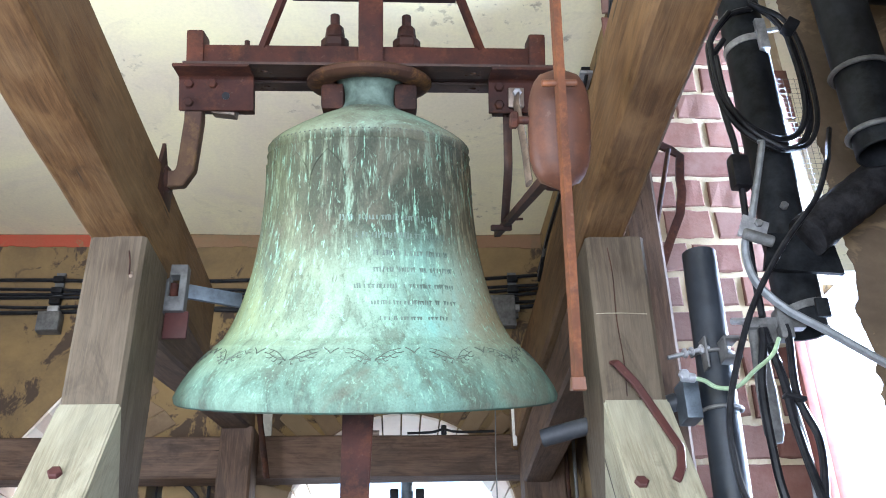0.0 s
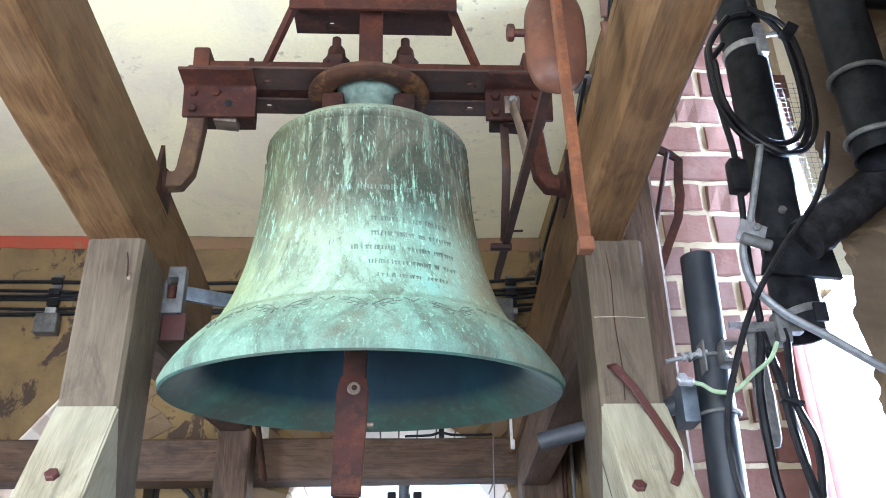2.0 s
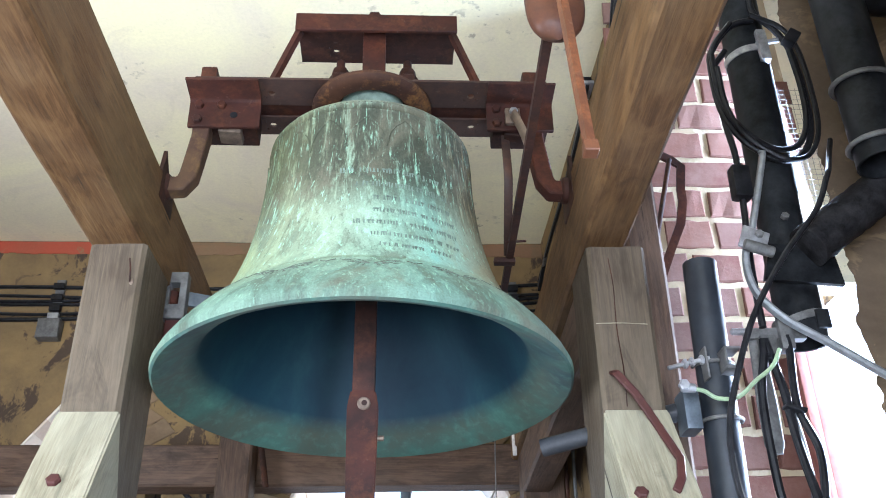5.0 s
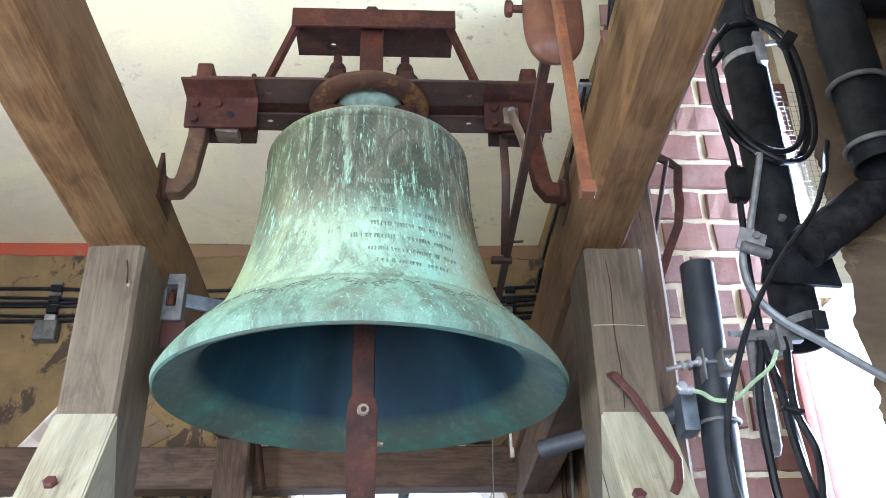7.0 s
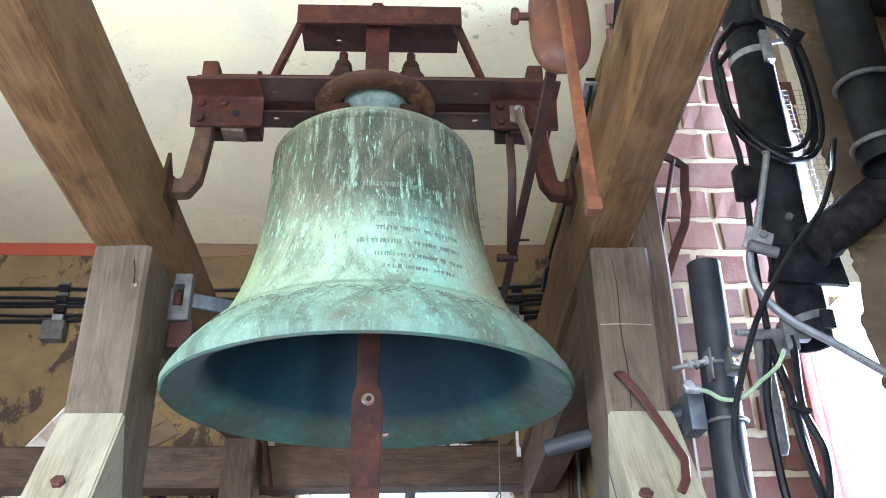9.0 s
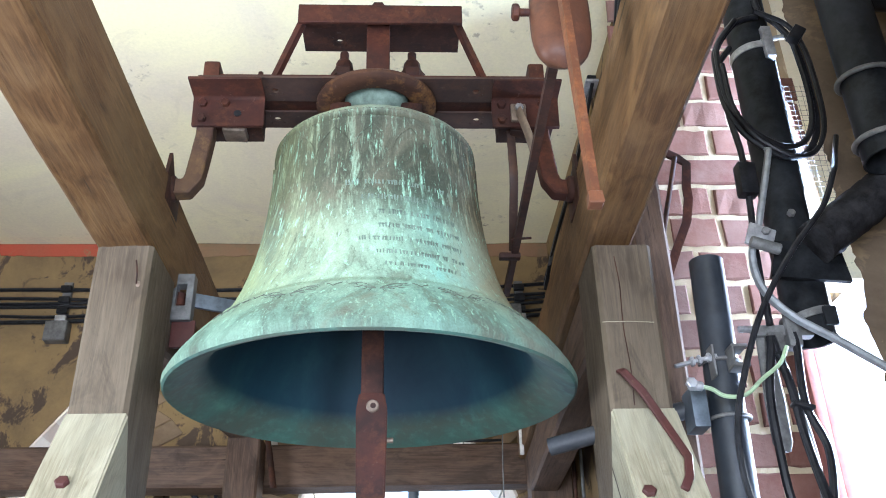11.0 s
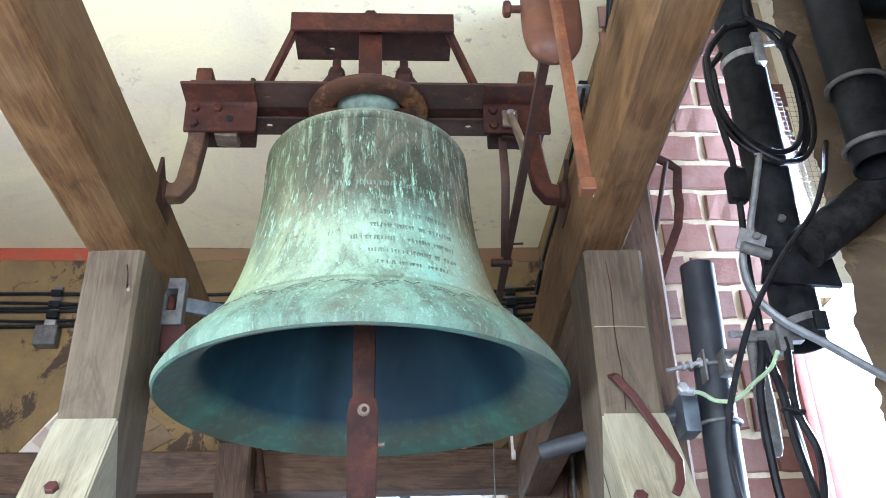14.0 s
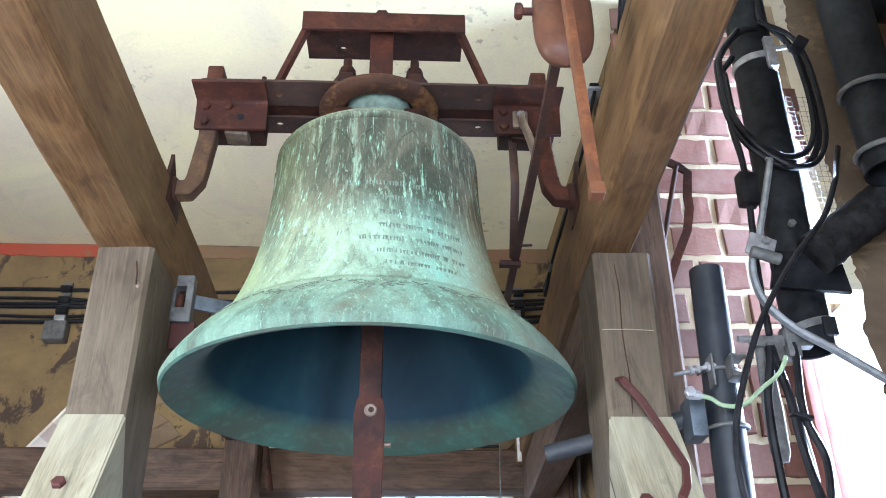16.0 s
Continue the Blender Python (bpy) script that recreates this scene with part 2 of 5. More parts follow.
def plaster(name, base, stain, patch, spots=0.0, rough=0.9, brown=0.5, flake=0.57):
    m, nt, b = nodes_of(name)
    n1 = tex(nt, "ShaderNodeTexNoise", 1.6, detail=6, rough=0.65, distort=0.6)
    n2 = tex(nt, "ShaderNodeTexNoise", 5, detail=6, rough=0.7, distort=0.8, shift=(3, 1, 5))
    n3 = tex(nt, "ShaderNodeTexNoise", 90, detail=4, rough=0.7)
    n4 = tex(nt, "ShaderNodeTexNoise", 26, detail=4, rough=0.6, shift=(9, 2, 1))
    n5 = tex(nt, "ShaderNodeTexNoise", 4, detail=3, rough=0.6, shift=(2, 7, 1))
    col = mix(nt, mask(nt, n1.outputs[0], 0.38, 0.66), base, stain)
    col = mix(nt, times(nt, mask(nt, n2.outputs[0], flake, flake + 0.05), brown), col, patch)
    if spots:
        col = mix(nt, times(nt, times(nt, mask(nt, n4.outputs[0], 0.58, 0.66), mask(nt, n5.outputs[0], 0.54, 0.66)), spots), col, (0.16, 0.13, 0.12))
    col = mix(nt, 0.22, col, ramp(nt, n3.outputs[0], [(0.3, (0.55, 0.55, 0.55)), (0.7, (1, 1, 1))]), "MULTIPLY")
    b.inputs["Specular IOR Level"].default_value = 0.15
    finish(nt, b, col, rough)
    bump(nt, b, n3.outputs[0], 0.3, 0.002)
    bump(nt, b, n2.outputs[0], 0.4, 0.006)
    return m


def brick_material(name="fired_brick", tones=((0.115, 0.052, 0.040), (0.145, 0.066, 0.050), (0.175, 0.088, 0.066), (0.130, 0.075, 0.062)), dust=(0.22, 0.15, 0.12)):
    m, nt, b = nodes_of(name)
    info = nt.nodes.new("ShaderNodeObjectInfo")
    n1 = tex(nt, "ShaderNodeTexNoise", 12, detail=5, rough=0.7)
    n2 = tex(nt, "ShaderNodeTexNoise", 120, detail=4, rough=0.7)
    col = ramp(nt, info.outputs["Random"], list(zip((0.0, 0.35, 0.7, 1.0), tones)))
    col = mix(nt, times(nt, mask(nt, n1.outputs[0], 0.4, 0.7), 0.45), col, dust)
    col = mix(nt, times(nt, mask(nt, n2.outputs[0], 0.62, 0.74), 0.4), col, (0.09, 0.06, 0.055))
    b.inputs["Specular IOR Level"].default_value = 0.15
    finish(nt, b, col, 0.9)
    bump(nt, b, n1.outputs[0], 0.4, 0.006)
    bump(nt, b, n2.outputs[0], 0.5, 0.0015)
    return m


WOOD_BEAM = wood("oak_beam", (0.032, 0.014, 0.005), (0.088, 0.043, 0.014), (0.165, 0.092, 0.034), weather=0.4, grey=(0.195, 0.130, 0.066))
WOOD_POST = wood("weathered_oak_post", (0.034, 0.024, 0.015), (0.082, 0.060, 0.038), (0.135, 0.104, 0.068), weather=0.4, grey=(0.140, 0.117, 0.085))
# pale wood, lightened further for skylight on the struts' upward faces
WOOD_PALE = wood("pale_toplit_oak", (0.115, 0.098, 0.066), (0.26, 0.232, 0.155), (0.39, 0.358, 0.255), weather=0.45, grey=(0.36, 0.348, 0.262))
WOOD_DARK = wood("dark_oak", (0.030, 0.020, 0.013), (0.085, 0.052, 0.034), (0.15, 0.095, 0.062), weather=0.2, grey=(0.15, 0.125, 0.11))
RUST = rust("rusted_iron")
RUST_DARK = rust("dark_rusted_iron", (0.044, 0.016, 0.010), (0.13, 0.045, 0.018), (0.016, 0.008, 0.006), 0.4)
RUST_BRIGHT = rust("bright_rusted_steel", (0.115, 0.043, 0.018), (0.25, 0.092, 0.032), (0.065, 0.028, 0.016), 0.6, 0.5, 0.0)
RUST_GREY = rust("grey_rusted_iron", (0.062, 0.036, 0.027), (0.11, 0.046, 0.022), (0.034, 0.021, 0.017), 0.4, 0.6, 0.0)
WEIGHT_RUST = rust("smooth_brown_rust", (0.080, 0.032, 0.017), (0.14, 0.055, 0.024), (0.050, 0.023, 0.015), 0.4, 0.48)
ARM_RUST = rust("yellow_brown_rust", (0.10, 0.058, 0.030), (0.26, 0.16, 0.05), (0.05, 0.026, 0.018), 0.35)
RED_PAINT = rust("red_oxide_paint", (0.065, 0.022, 0.020), (0.105, 0.040, 0.030), (0.05, 0.02, 0.017), 0.35, 0.55, 0.0)
COLLAR_RUST = rust("yellow_rusted_iron", (0.065, 0.030, 0.016), (0.30, 0.15, 0.04), (0.03, 0.014, 0.010), 0.55)
BRONZE = patina()
BRONZE_IN = patina_flare_inside()
# neck's own dull bronze, with the shade under the collar in its colour too
BRONZE_NECK = plain("shaded_grey_bronze", (0.13, 0.17, 0.135), 0.75, 0.0, 0.4, 25, 0.3, spec=0.15)
BRONZE_LEAF = plain("tarnished_relief", (0.085, 0.105, 0.08), 0.7, 0.0, 0.4, 40, spec=0.2)
BRONZE_DARK = plain("dark_raised_bronze", (0.055, 0.065, 0.05), 0.6, 0.15, 0.4, 40)
# darker than the body: shading of the raised letters put into the colour
BRONZE_TEXT_SHADED = plain("raised_bronze", (0.12, 0.165, 0.13), 0.6, 0.15, 0.4, 40)
CEILING = plaster("limewashed_ceiling", (0.80, 0.73, 0.455), (0.68, 0.595, 0.45), (0.60, 0.53, 0.38), spots=0.6, brown=0.3)
OCHRE = plaster("ochre_plaster", (0.25, 0.170, 0.075), (0.14, 0.100, 0.054), (0.060, 0.043, 0.034), brown=0.9, flake=0.525)
ROUGH_WALL = plaster("dark_rough_masonry", (0.19, 0.14, 0.090), (0.065, 0.048, 0.036), (0.27, 0.19, 0.11), brown=0.7, flake=0.54)
RED_BAND = plaster("red_painted_band", (0.40, 0.075, 0.042), (0.33, 0.095, 0.05), (0.24, 0.155, 0.08), brown=0.8)
FAINT_BAND = plaster("worn_red_band", (0.24, 0.135, 0.075), (0.22, 0.15, 0.085), (0.20, 0.14, 0.08), brown=0.8, flake=0.5)
MORTAR = plaster("lime_mortar", (0.50, 0.42, 0.28), (0.32, 0.25, 0.165), (0.60, 0.52, 0.38), brown=0.6)
WORN = plain("worn_brown_steel", (0.17, 0.125, 0.09), 0.5, 0.4, 0.45, 30, 0.2)
DARK_PLASTIC = plain("grey_plastic_pipe", (0.026, 0.028, 0.032), 0.5, 0.0, 0.4, 20, spec=0.3)
FLOOR = plaster("dusty_screed", (0.22, 0.20, 0.17), (0.16, 0.15, 0.135), (0.12, 0.11, 0.10))
BRICK = brick_material()
ARCH_BRICK = brick_material("plastered_arch_brick", ((0.15, 0.10, 0.06), (0.19, 0.13, 0.078), (0.23, 0.165, 0.098), (0.12, 0.082, 0.052)), (0.27, 0.20, 0.12))
# near white: the sunlight on the reveals is put into the brick colour
SUNLIT_BRICK = brick_material("sunlit_reveal_brick", ((0.62, 0.55, 0.47), (0.70, 0.63, 0.54), (0.76, 0.70, 0.62), (0.56, 0.46, 0.38)), (0.74, 0.68, 0.60))
BLACK_PIPE = plain("black_plastic_pipe", (0.014, 0.018, 0.025), 0.45, 0.0, 0.4, 12, spec=0.55)
STEEL_PIPE = plain("dark_painted_steel", (0.007, 0.008, 0.010), 0.5, 0.0, 0.5, 14, 0.2, spec=0.12)
WRAP = plain("tarred_wrapping", (0.009, 0.008, 0.009), 0.8, 0.0, 0.6, 30, 0.6, spec=0.12)
RUBBER = plain("black_cable_sheath", (0.006, 0.006, 0.008), 0.42, 0.0, 0.4, 30, spec=0.2)
GREY_CABLE = plain("grey_cable_sheath", (0.20, 0.21, 0.22), 0.45, 0.1, 0.3, 40)
ZINC = plain("galvanised_steel", (0.36, 0.36, 0.37), 0.45, 0.6, 0.35, 30, 0.2)
ZINC_DULL = plain("dull_zinc", (0.115, 0.112, 0.108), 0.55, 0.2, 0.4, 35, 0.25)
EARTH = plain("yellow_green_wire", (0.30, 0.40, 0.24), 0.45, 0.0, 0.3, 30)
PINK = plain("faded_red_frame_paint", (0.34, 0.135, 0.105), 0.6, 0.0, 0.25, 18, 0.2)
PALE_PAINT = plain("white_batten_paint", (0.62, 0.60, 0.56), 0.6, 0.0, 0.25, 20, 0.2)
BLUE_GREY = plain("blue_grey_steel", (0.10, 0.12, 0.145), 0.45, 0.3, 0.4, 20)
STONE = plain("pale_outside_ground", (0.45, 0.45, 0.42), 0.9, 0.0, 0.3, 0.4)


# ---- mesh helpers ----
def part(name, bm, material, parent=None, label="", smooth=True, at=None):
    """One bmesh becomes one mesh object under a thing, or a thing of its own."""
    me = bpy.data.meshes.new(name)
    bmesh.ops.recalc_face_normals(bm, faces=bm.faces)
    bm.to_mesh(me)
    bm.free()
    me.materials.append(material)
    if smooth:
        for p in me.polygons:
            p.use_smooth = True
        me.set_sharp_from_angle(angle=radians(38))
    ob = new(name, me)
    if parent:
        ob.parent = parent
    if at is not None:
        ob.matrix_basis = at
    if label:
        ob["label"] = label
    return ob


def thing(name, at, label, category, group="", kind=""):
    ob = new(name)
    ob.empty_display_size = 0.05
    ob.matrix_basis = at if isinstance(at, Matrix) else Matrix.Translation(at)
    return tagged(ob, label, category, group, kind)


def box(bm, x0, x1, y0, y1, z0, z1, bev=0.0, m=None):
    vs = [bm.verts.new((x, y, z)) for x in (x0, x1) for y in (y0, y1) for z in (z0, z1)]
    fs = [bm.faces.new([vs[i] for i in f]) for f in ((0, 1, 3, 2), (4, 6, 7, 5), (0, 4, 5, 1), (2, 3, 7, 6), (0, 2, 6, 4), (1, 5, 7, 3))]
    if bev:
        es = list({e for f in fs for e in f.edges})
        r = bmesh.ops.bevel(bm, geom=es, offset=bev, segments=2, profile=0.6, affect="EDGES")
        vs = list({v for f in r["faces"] for v in f.verts} | {v for v in vs if v.is_valid})
    if m:
        bmesh.ops.transform(bm, matrix=m, verts=vs)
    return bm


def one_box(*a, **k):
    return box(bmesh.new(), *a, **k)


def ring_faces(bm, rings, closed=False):
    n = len(rings[0])
    for a, b in zip(rings, rings[1:] + ([rings[0]] if closed else [])):
        for i in range(n):
            j = (i + 1) % n
            bm.faces.new((a[i], a[j], b[j], b[i]))


def rod(bm, p, q, r, r2=None, n=14, square=False, bev=True):
    """A bar from p to q, with slightly rounded ends."""
    p, q = Vector(p), Vector(q)
    r2 = r if r2 is None else r2
    d = (q - p)
    L = d.length
    turn = d.to_track_quat("Z", "Y").to_matrix()
    k = 4 if square else n
    e = min(r, r2) * 0.18 if bev else 0
    rings = []
    for z, s in ((0, r - e), (e, r), (L - e, r2), (L, r2 - e)) if bev else ((0, r), (L, r2)):
        ring = []
        for i in range(k):
            a = 2 * math.pi * (i + (0.5 if square else 0)) / k
            f = s * (1.414 if square else 1)
            ring.append(bm.verts.new(p + turn @ Vector((f * math.cos(a), f * math.sin(a), z))))
        rings.append(ring)
    ring_faces(bm, rings)
    bm.faces.new(rings[0][::-1])
    bm.faces.new(rings[-1])
    return bm


def spline(pts, steps=8):
    pts = [Vector(p) for p in pts]
    ext = [2 * pts[0] - pts[1]] + pts + [2 * pts[-1] - pts[-2]]
    out = []
    for a, b, c, d in zip(ext, ext[1:], ext[2:], ext[3:]):
        for k in range(steps):
            s = k / steps
            out.append(0.5 * ((2 * b) + (c - a) * s + (2 * a - 5 * b + 4 * c - d) * s * s + (3 * b - a - 3 * c + d) * s ** 3))
    out.append(pts[-1])
    return out


def tube(bm, pts, r, n=8, steps=8, flat=1.0, smooth=True, hollow=False):
    """A round (or flattened) section swept along a smooth path."""
    path = spline(pts, steps) if smooth else [Vector(p) for p in pts]
    up = Vector((0.31, 0.2, 0.93)).normalized()
    rings = []
    for i, p in enumerate(path):
        t = (path[min(i + 1, len(path) - 1)] - path[max(i - 1, 0)]).normalized()
        u = (up - t * up.dot(t)).normalized()
        up = u
        w = t.cross(u)
        rings.append([bm.verts.new(p + u * (r * math.cos(2 * math.pi * k / n)) + w * (r * flat * math.sin(2 * math.pi * k / n))) for k in range(n)])
    ring_faces(bm, rings)
    bm.faces.new(rings[0][::-1])
    bm.faces.new(rings[-1])
    return bm


def lathe(bm, profile, n=96, closed=False):
    """Turn (radius, height) pairs about z."""
    rings = [[bm.verts.new((r * math.cos(2 * math.pi * k / n), r * math.sin(2 * math.pi * k / n), z)) for k in range(n)] for r, z in profile]
    ring_faces(bm, rings, closed)
    return bm


def pipe(bm, p, q, r, wall=0.006, n=28):
    """A hollow pipe, open at both ends."""
    p, q = Vector(p), Vector(q)
    turn = (q - p).to_track_quat("Z", "Y").to_matrix()
    L = (q - p).length
    rings = []
    for rr, z in ((r - wall, 0), (r, 0), (r, L), (r - wall, L)):
        rings.append([bm.verts.new(p + turn @ Vector((rr * math.cos(2 * math.pi * k / n), rr * math.sin(2 * math.pi * k / n), z))) for k in range(n)])
    ring_faces(bm, rings, closed=True)
    return bm


def timber_bm(length, w, h, seed, wob=0.004, chamfer=0.008, seg=0.05):
    """A hewn timber along x, from 0 to length, centred on y and z, with uneven faces and worn arrises."""
    bm = bmesh.new()
    n = max(2, int(length / seg))
    sec = []
    for sy, sz in ((-1, -1), (1, -1), (1, 1), (-1, 1)):
        a, b = (sy * (w / 2 - chamfer), sz * h / 2), (sy * w / 2, sz * (h / 2 - chamfer))
        sec += [a, b] if sy * sz < 0 else [b, a]
    full = []
    for i in range(8):
        a, b = sec[i], sec[(i + 1) % 8]
        full.append(a)
        if i % 2 == 1:
            for k in (1, 2, 3):
                full.append((a[0] + (b[0] - a[0]) * k / 4, a[1] + (b[1] - a[1]) * k / 4))
    rings = []
    for i in range(n + 1):
        x = length * i / n
        ring = []
        for y, z in full:
            v = Vector((x * 1.4 + seed * 7.3, y * 6, z * 6))
            o = noise.noise_vector(v) * wob + noise.noise_vector(v * 4.0) * wob * 0.35
            ring.append(bm.verts.new((x, y + o.y, z + o.z)))
        rings.append(ring)
    ring_faces(bm, rings)
    bm.faces.new(rings[0][::-1])
    bm.faces.new(rings[-1])
    return bm


def timber(name, p, q, w, h, mat, seed, parent=None, label="", roll=0.0, **k):
    """A timber from p to q; w is its width across, h its depth upwards (or towards +y if upright)."""
    p, q = Vector(p), Vector(q)
    d = (q - p).normalized()
    up = Vector((0, 0, 1)) if abs(d.z) < 0.8 else Vector((0, 1, 0))
    y = up.cross(d).normalized()
    z = d.cross(y)
    m = Matrix((d, y, z)).transposed().to_4x4()
    m.translation = p
    m = m @ pose(0, 0, 0, roll)
    return part(name, timber_bm((q - p).length, w, h, seed, **k), mat, parent, label, at=m)


def extrude_x(profile, x0, x1, bev=0.0015):
    """A rolled section, given in y and z, along x."""
    bm = bmesh.new()
    a = [bm.verts.new((x0, y, z)) for y, z in profile]
    b = [bm.verts.new((x1, y, z)) for y, z in profile]
    bm.faces.new(a)
    bm.faces.new(b[::-1])
    n = len(profile)
    for i in range(n):
        bm.faces.new((a[i], b[i], b[(i + 1) % n], a[(i + 1) % n]))
    bmesh.ops.bevel(bm, geom=bm.edges[:], offset=bev, segments=1, affect="EDGES")
    return bm


def plate(x0, x1, y0, y1, z0, z1, holes, r=0.008, n=12):
    """A flat steel plate with round holes right through it; holes as (x, y), in order of x."""
    bm = bmesh.new()
    left = x0
    for hx, hy in holes:
        box(bm, left, hx - 2 * r, y0, y1, z0, z1)
        box(bm, hx - 2 * r, hx + 2 * r, y0, hy - 2 * r, z0, z1)
        box(bm, hx - 2 * r, hx + 2 * r, hy + 2 * r, y1, z0, z1)
        rings = []
        for rr, z in ((None, z0), (r, z0), (r, z1), (None, z1)):
            ring = []
            for k in range(n):
                c, d = math.cos(2 * math.pi * k / n), math.sin(2 * math.pi * k / n)
                f = r if rr else 2 * r / max(abs(c), abs(d))
                ring.append(bm.verts.new((hx + f * c, hy + f * d, z)))
            rings.append(ring)
        ring_faces(bm, rings)
        left = hx + 2 * r
    box(bm, left, x1, y0, y1, z0, z1)
    return bm


def hexagon(bm, p, axis, r, h):
    p, a = Vector(p), Vector(axis).normalized()
    return rod(bm, p, p + a * h, r, n=6)


# ---- the bell chamber ----
XL, XR, YF, YB, ZC = -2.1, 0.69, -3.0, 1.75, AX + 0.828
ARCHES = [(0.08, AX - 0.42, 0.445), (-1.190, AX - 0.12, 0.225), (-0.842, AX - 0.205, 0.03)]      # middle, springing height and half width of the openings
SILL, THICK = 1.25, 0.40


def opening_head(cx, cz, r, n=32):
    """The head of an opening from its left to its right springing; the far one is gabled, the others are round."""
    if cx < -1:
        return [(cx - r, cz), (-1.165, AX + 0.21), (cx + r, cz)]
    return [(cx - r * math.cos(math.pi * k / n), cz + r * math.sin(math.pi * k / n)) for k in range(n + 1)]


def chamber():
    tagged(part("floor", one_box(XL - 0.4, 2.4, YF - 0.4, YB + 0.4, -0.2, 0.0), FLOOR, smooth=False), "dusty grey screed floor of the bell chamber", "floor", kind="structure")
    bm = bmesh.new()
    nx, ny = 60, 70
    grid = [[bm.verts.new((XL - 0.4 + (2.4 - XL + 0.4) * i / nx, YF - 0.4 + (YB - YF + 0.6) * j / ny, ZC + 0.004 * noise.noise((i * 0.35, j * 0.35, 0)))) for j in range(ny + 1)] for i in range(nx + 1)]
    for i in range(nx):
        for j in range(ny):
            bm.faces.new((grid[i][j], grid[i][j + 1], grid[i + 1][j + 1], grid[i + 1][j]))
    box(bm, XL - 0.4, 2.4, YF - 0.4, YB + 0.4, ZC + 0.02, ZC + 0.2)
    tagged(part("ceiling", bm, CEILING), "cream limewashed ceiling with damp spots and stains", "ceiling", kind="structure")

    # back wall: upright slices with slanting lower ends leave the two arched openings
    bm = bmesh.new()
    left = XL - 0.4
    for cx, cz, r in sorted(ARCHES):
        box(bm, left, cx - r, YB, YB + THICK, 0, ZC + 0.02)
        box(bm, cx - r, cx + r, YB, YB + THICK, 0, SILL)
        cut = opening_head(cx, cz, r)
        for (xa, za), (xb, zb) in zip(cut, cut[1:]):
            vs = [bm.verts.new((x, y, z)) for y in (YB, YB + THICK) for x, z in ((xa, za), (xb, zb), (xb, ZC + 0.02), (xa, ZC + 0.02))]
            for f in ((0, 1, 2, 3), (7, 6, 5, 4), (0, 4, 5, 1), (3, 2, 6, 7)):
                bm.faces.new([vs[i] for i in f])
        left = cx + r
    box(bm, left, XR + 0.5, YB, YB + THICK, 0, ZC + 0.02)
    bmesh.ops.remove_doubles(bm, verts=bm.verts, dist=0.0004)
    wall = tagged(part("wall_back", bm, OCHRE, smooth=False), "ochre plastered tower wall with dark flaked patches and arched openings and a slit", "wall", kind="structure")
    for x0, x1, mat, words in ((XL, -1.12, RED_BAND, "red painted band along the top of the wall"), (-1.12, XR, FAINT_BAND, "worn reddish band along the top of the wall")):
        bm = bmesh.new()
        n = int((x1 - x0) / 0.03)
        for i in range(n):
            xa, xb = x0 + (x1 - x0) * i / n, x0 + (x1 - x0) * (i + 1) / n
            box(bm, xa, xb, YB - 0.004, YB - 0.0005, ZC - 0.064 + 0.018 * noise.noise((xa * 4, 0, 1)) + 0.008 * noise.noise((xa * 17, 2, 1)), ZC - 0.006)
        tagged(part("trim_band", bm, mat, smooth=False), words, "painted band", kind="structure")

    # the other walls
    bm = bmesh.new()
    box(bm, XR, 1.0, 0.262, YB + THICK, 0, ZC + 0.02)
    box(bm, 1.0, 1.13, 0.262, 0.5, 2.42, ZC + 0.02)
    tagged(part("wall_right", bm, OCHRE, smooth=False), "plastered thick side wall beside the window recess", "wall", kind="structure")
    # the unseen opening at y -2.7 to -1.6 is added for the right fill
    bm = bmesh.new()
    box(bm, XR, 2.0, YF - 0.4, -2.7, 0, ZC + 0.02)
    box(bm, XR, 2.0, -1.6, -1.2, 0, ZC + 0.02)
    box(bm, XR, 2.0, -2.7, -1.6, 0, 0.85)
    box(bm, XR, 2.0, -2.7, -1.6, 2.3, ZC + 0.02)
    box(bm, 1.75, 2.0, -1.2, 0.05, 0, ZC + 0.02)
    box(bm, XR, 1.75, -1.2, 0.0, 0, 0.9)
    tagged(part("wall_window_recess", bm, ROUGH_WALL, smooth=False), "rough dark masonry of the side window recess", "wall", kind="structure")
    bm = bmesh.new()
    box(bm, XL - 0.4, -1.65, YF - 0.4, YF, 0, ZC + 0.02)
    box(bm, 0.45, XR, YF - 0.4, YF, 0, ZC + 0.02)
    box(bm, -1.65, 0.45, YF - 0.4, YF, 0, 0.75)
    box(bm, -1.65, 0.45, YF - 0.4, YF, 2.35, ZC + 0.02)
    tagged(part("wall_front", bm, OCHRE, smooth=False), "ochre plastered tower wall with a wide opening", "wall", kind="structure")
    bm = bmesh.new()
    box(bm, XL - 0.4, XL, YF, -1.6, 0, ZC + 0.02)
    box(bm, XL - 0.4, XL, -0.2, YB, 0, ZC + 0.02)
    box(bm, XL - 0.4, XL, -1.6, -0.2, 0, 0.8)
    box(bm, XL - 0.4, XL, -1.6, -0.2, 2.4, ZC + 0.02)
    tagged(part("wall_left", bm, OCHRE, smooth=False), "ochre plastered tower wall with an opening", "wall", kind="structure")

    # rough pier with a broken edge, standing in the side window
    bm = bmesh.new()
    nz, nx = 220, 12
    rows_f, rows_b = [], []
    for i in range(nz + 1):
        z = 0.9 + (ZC - 0.88) * i / nz
        jag = 0.022 * noise.noise((z * 7.0, 3.1, 0)) + 0.012 * noise.noise((z * 23, 1.7, 0)) + 0.008 * noise.noise((z * 61, 0.7, 0))
        f, b = [], []
        for j in range(nx + 1):
            s = j / nx
            xx = (1.040 + jag) * (1 - s) + 1.9 * s
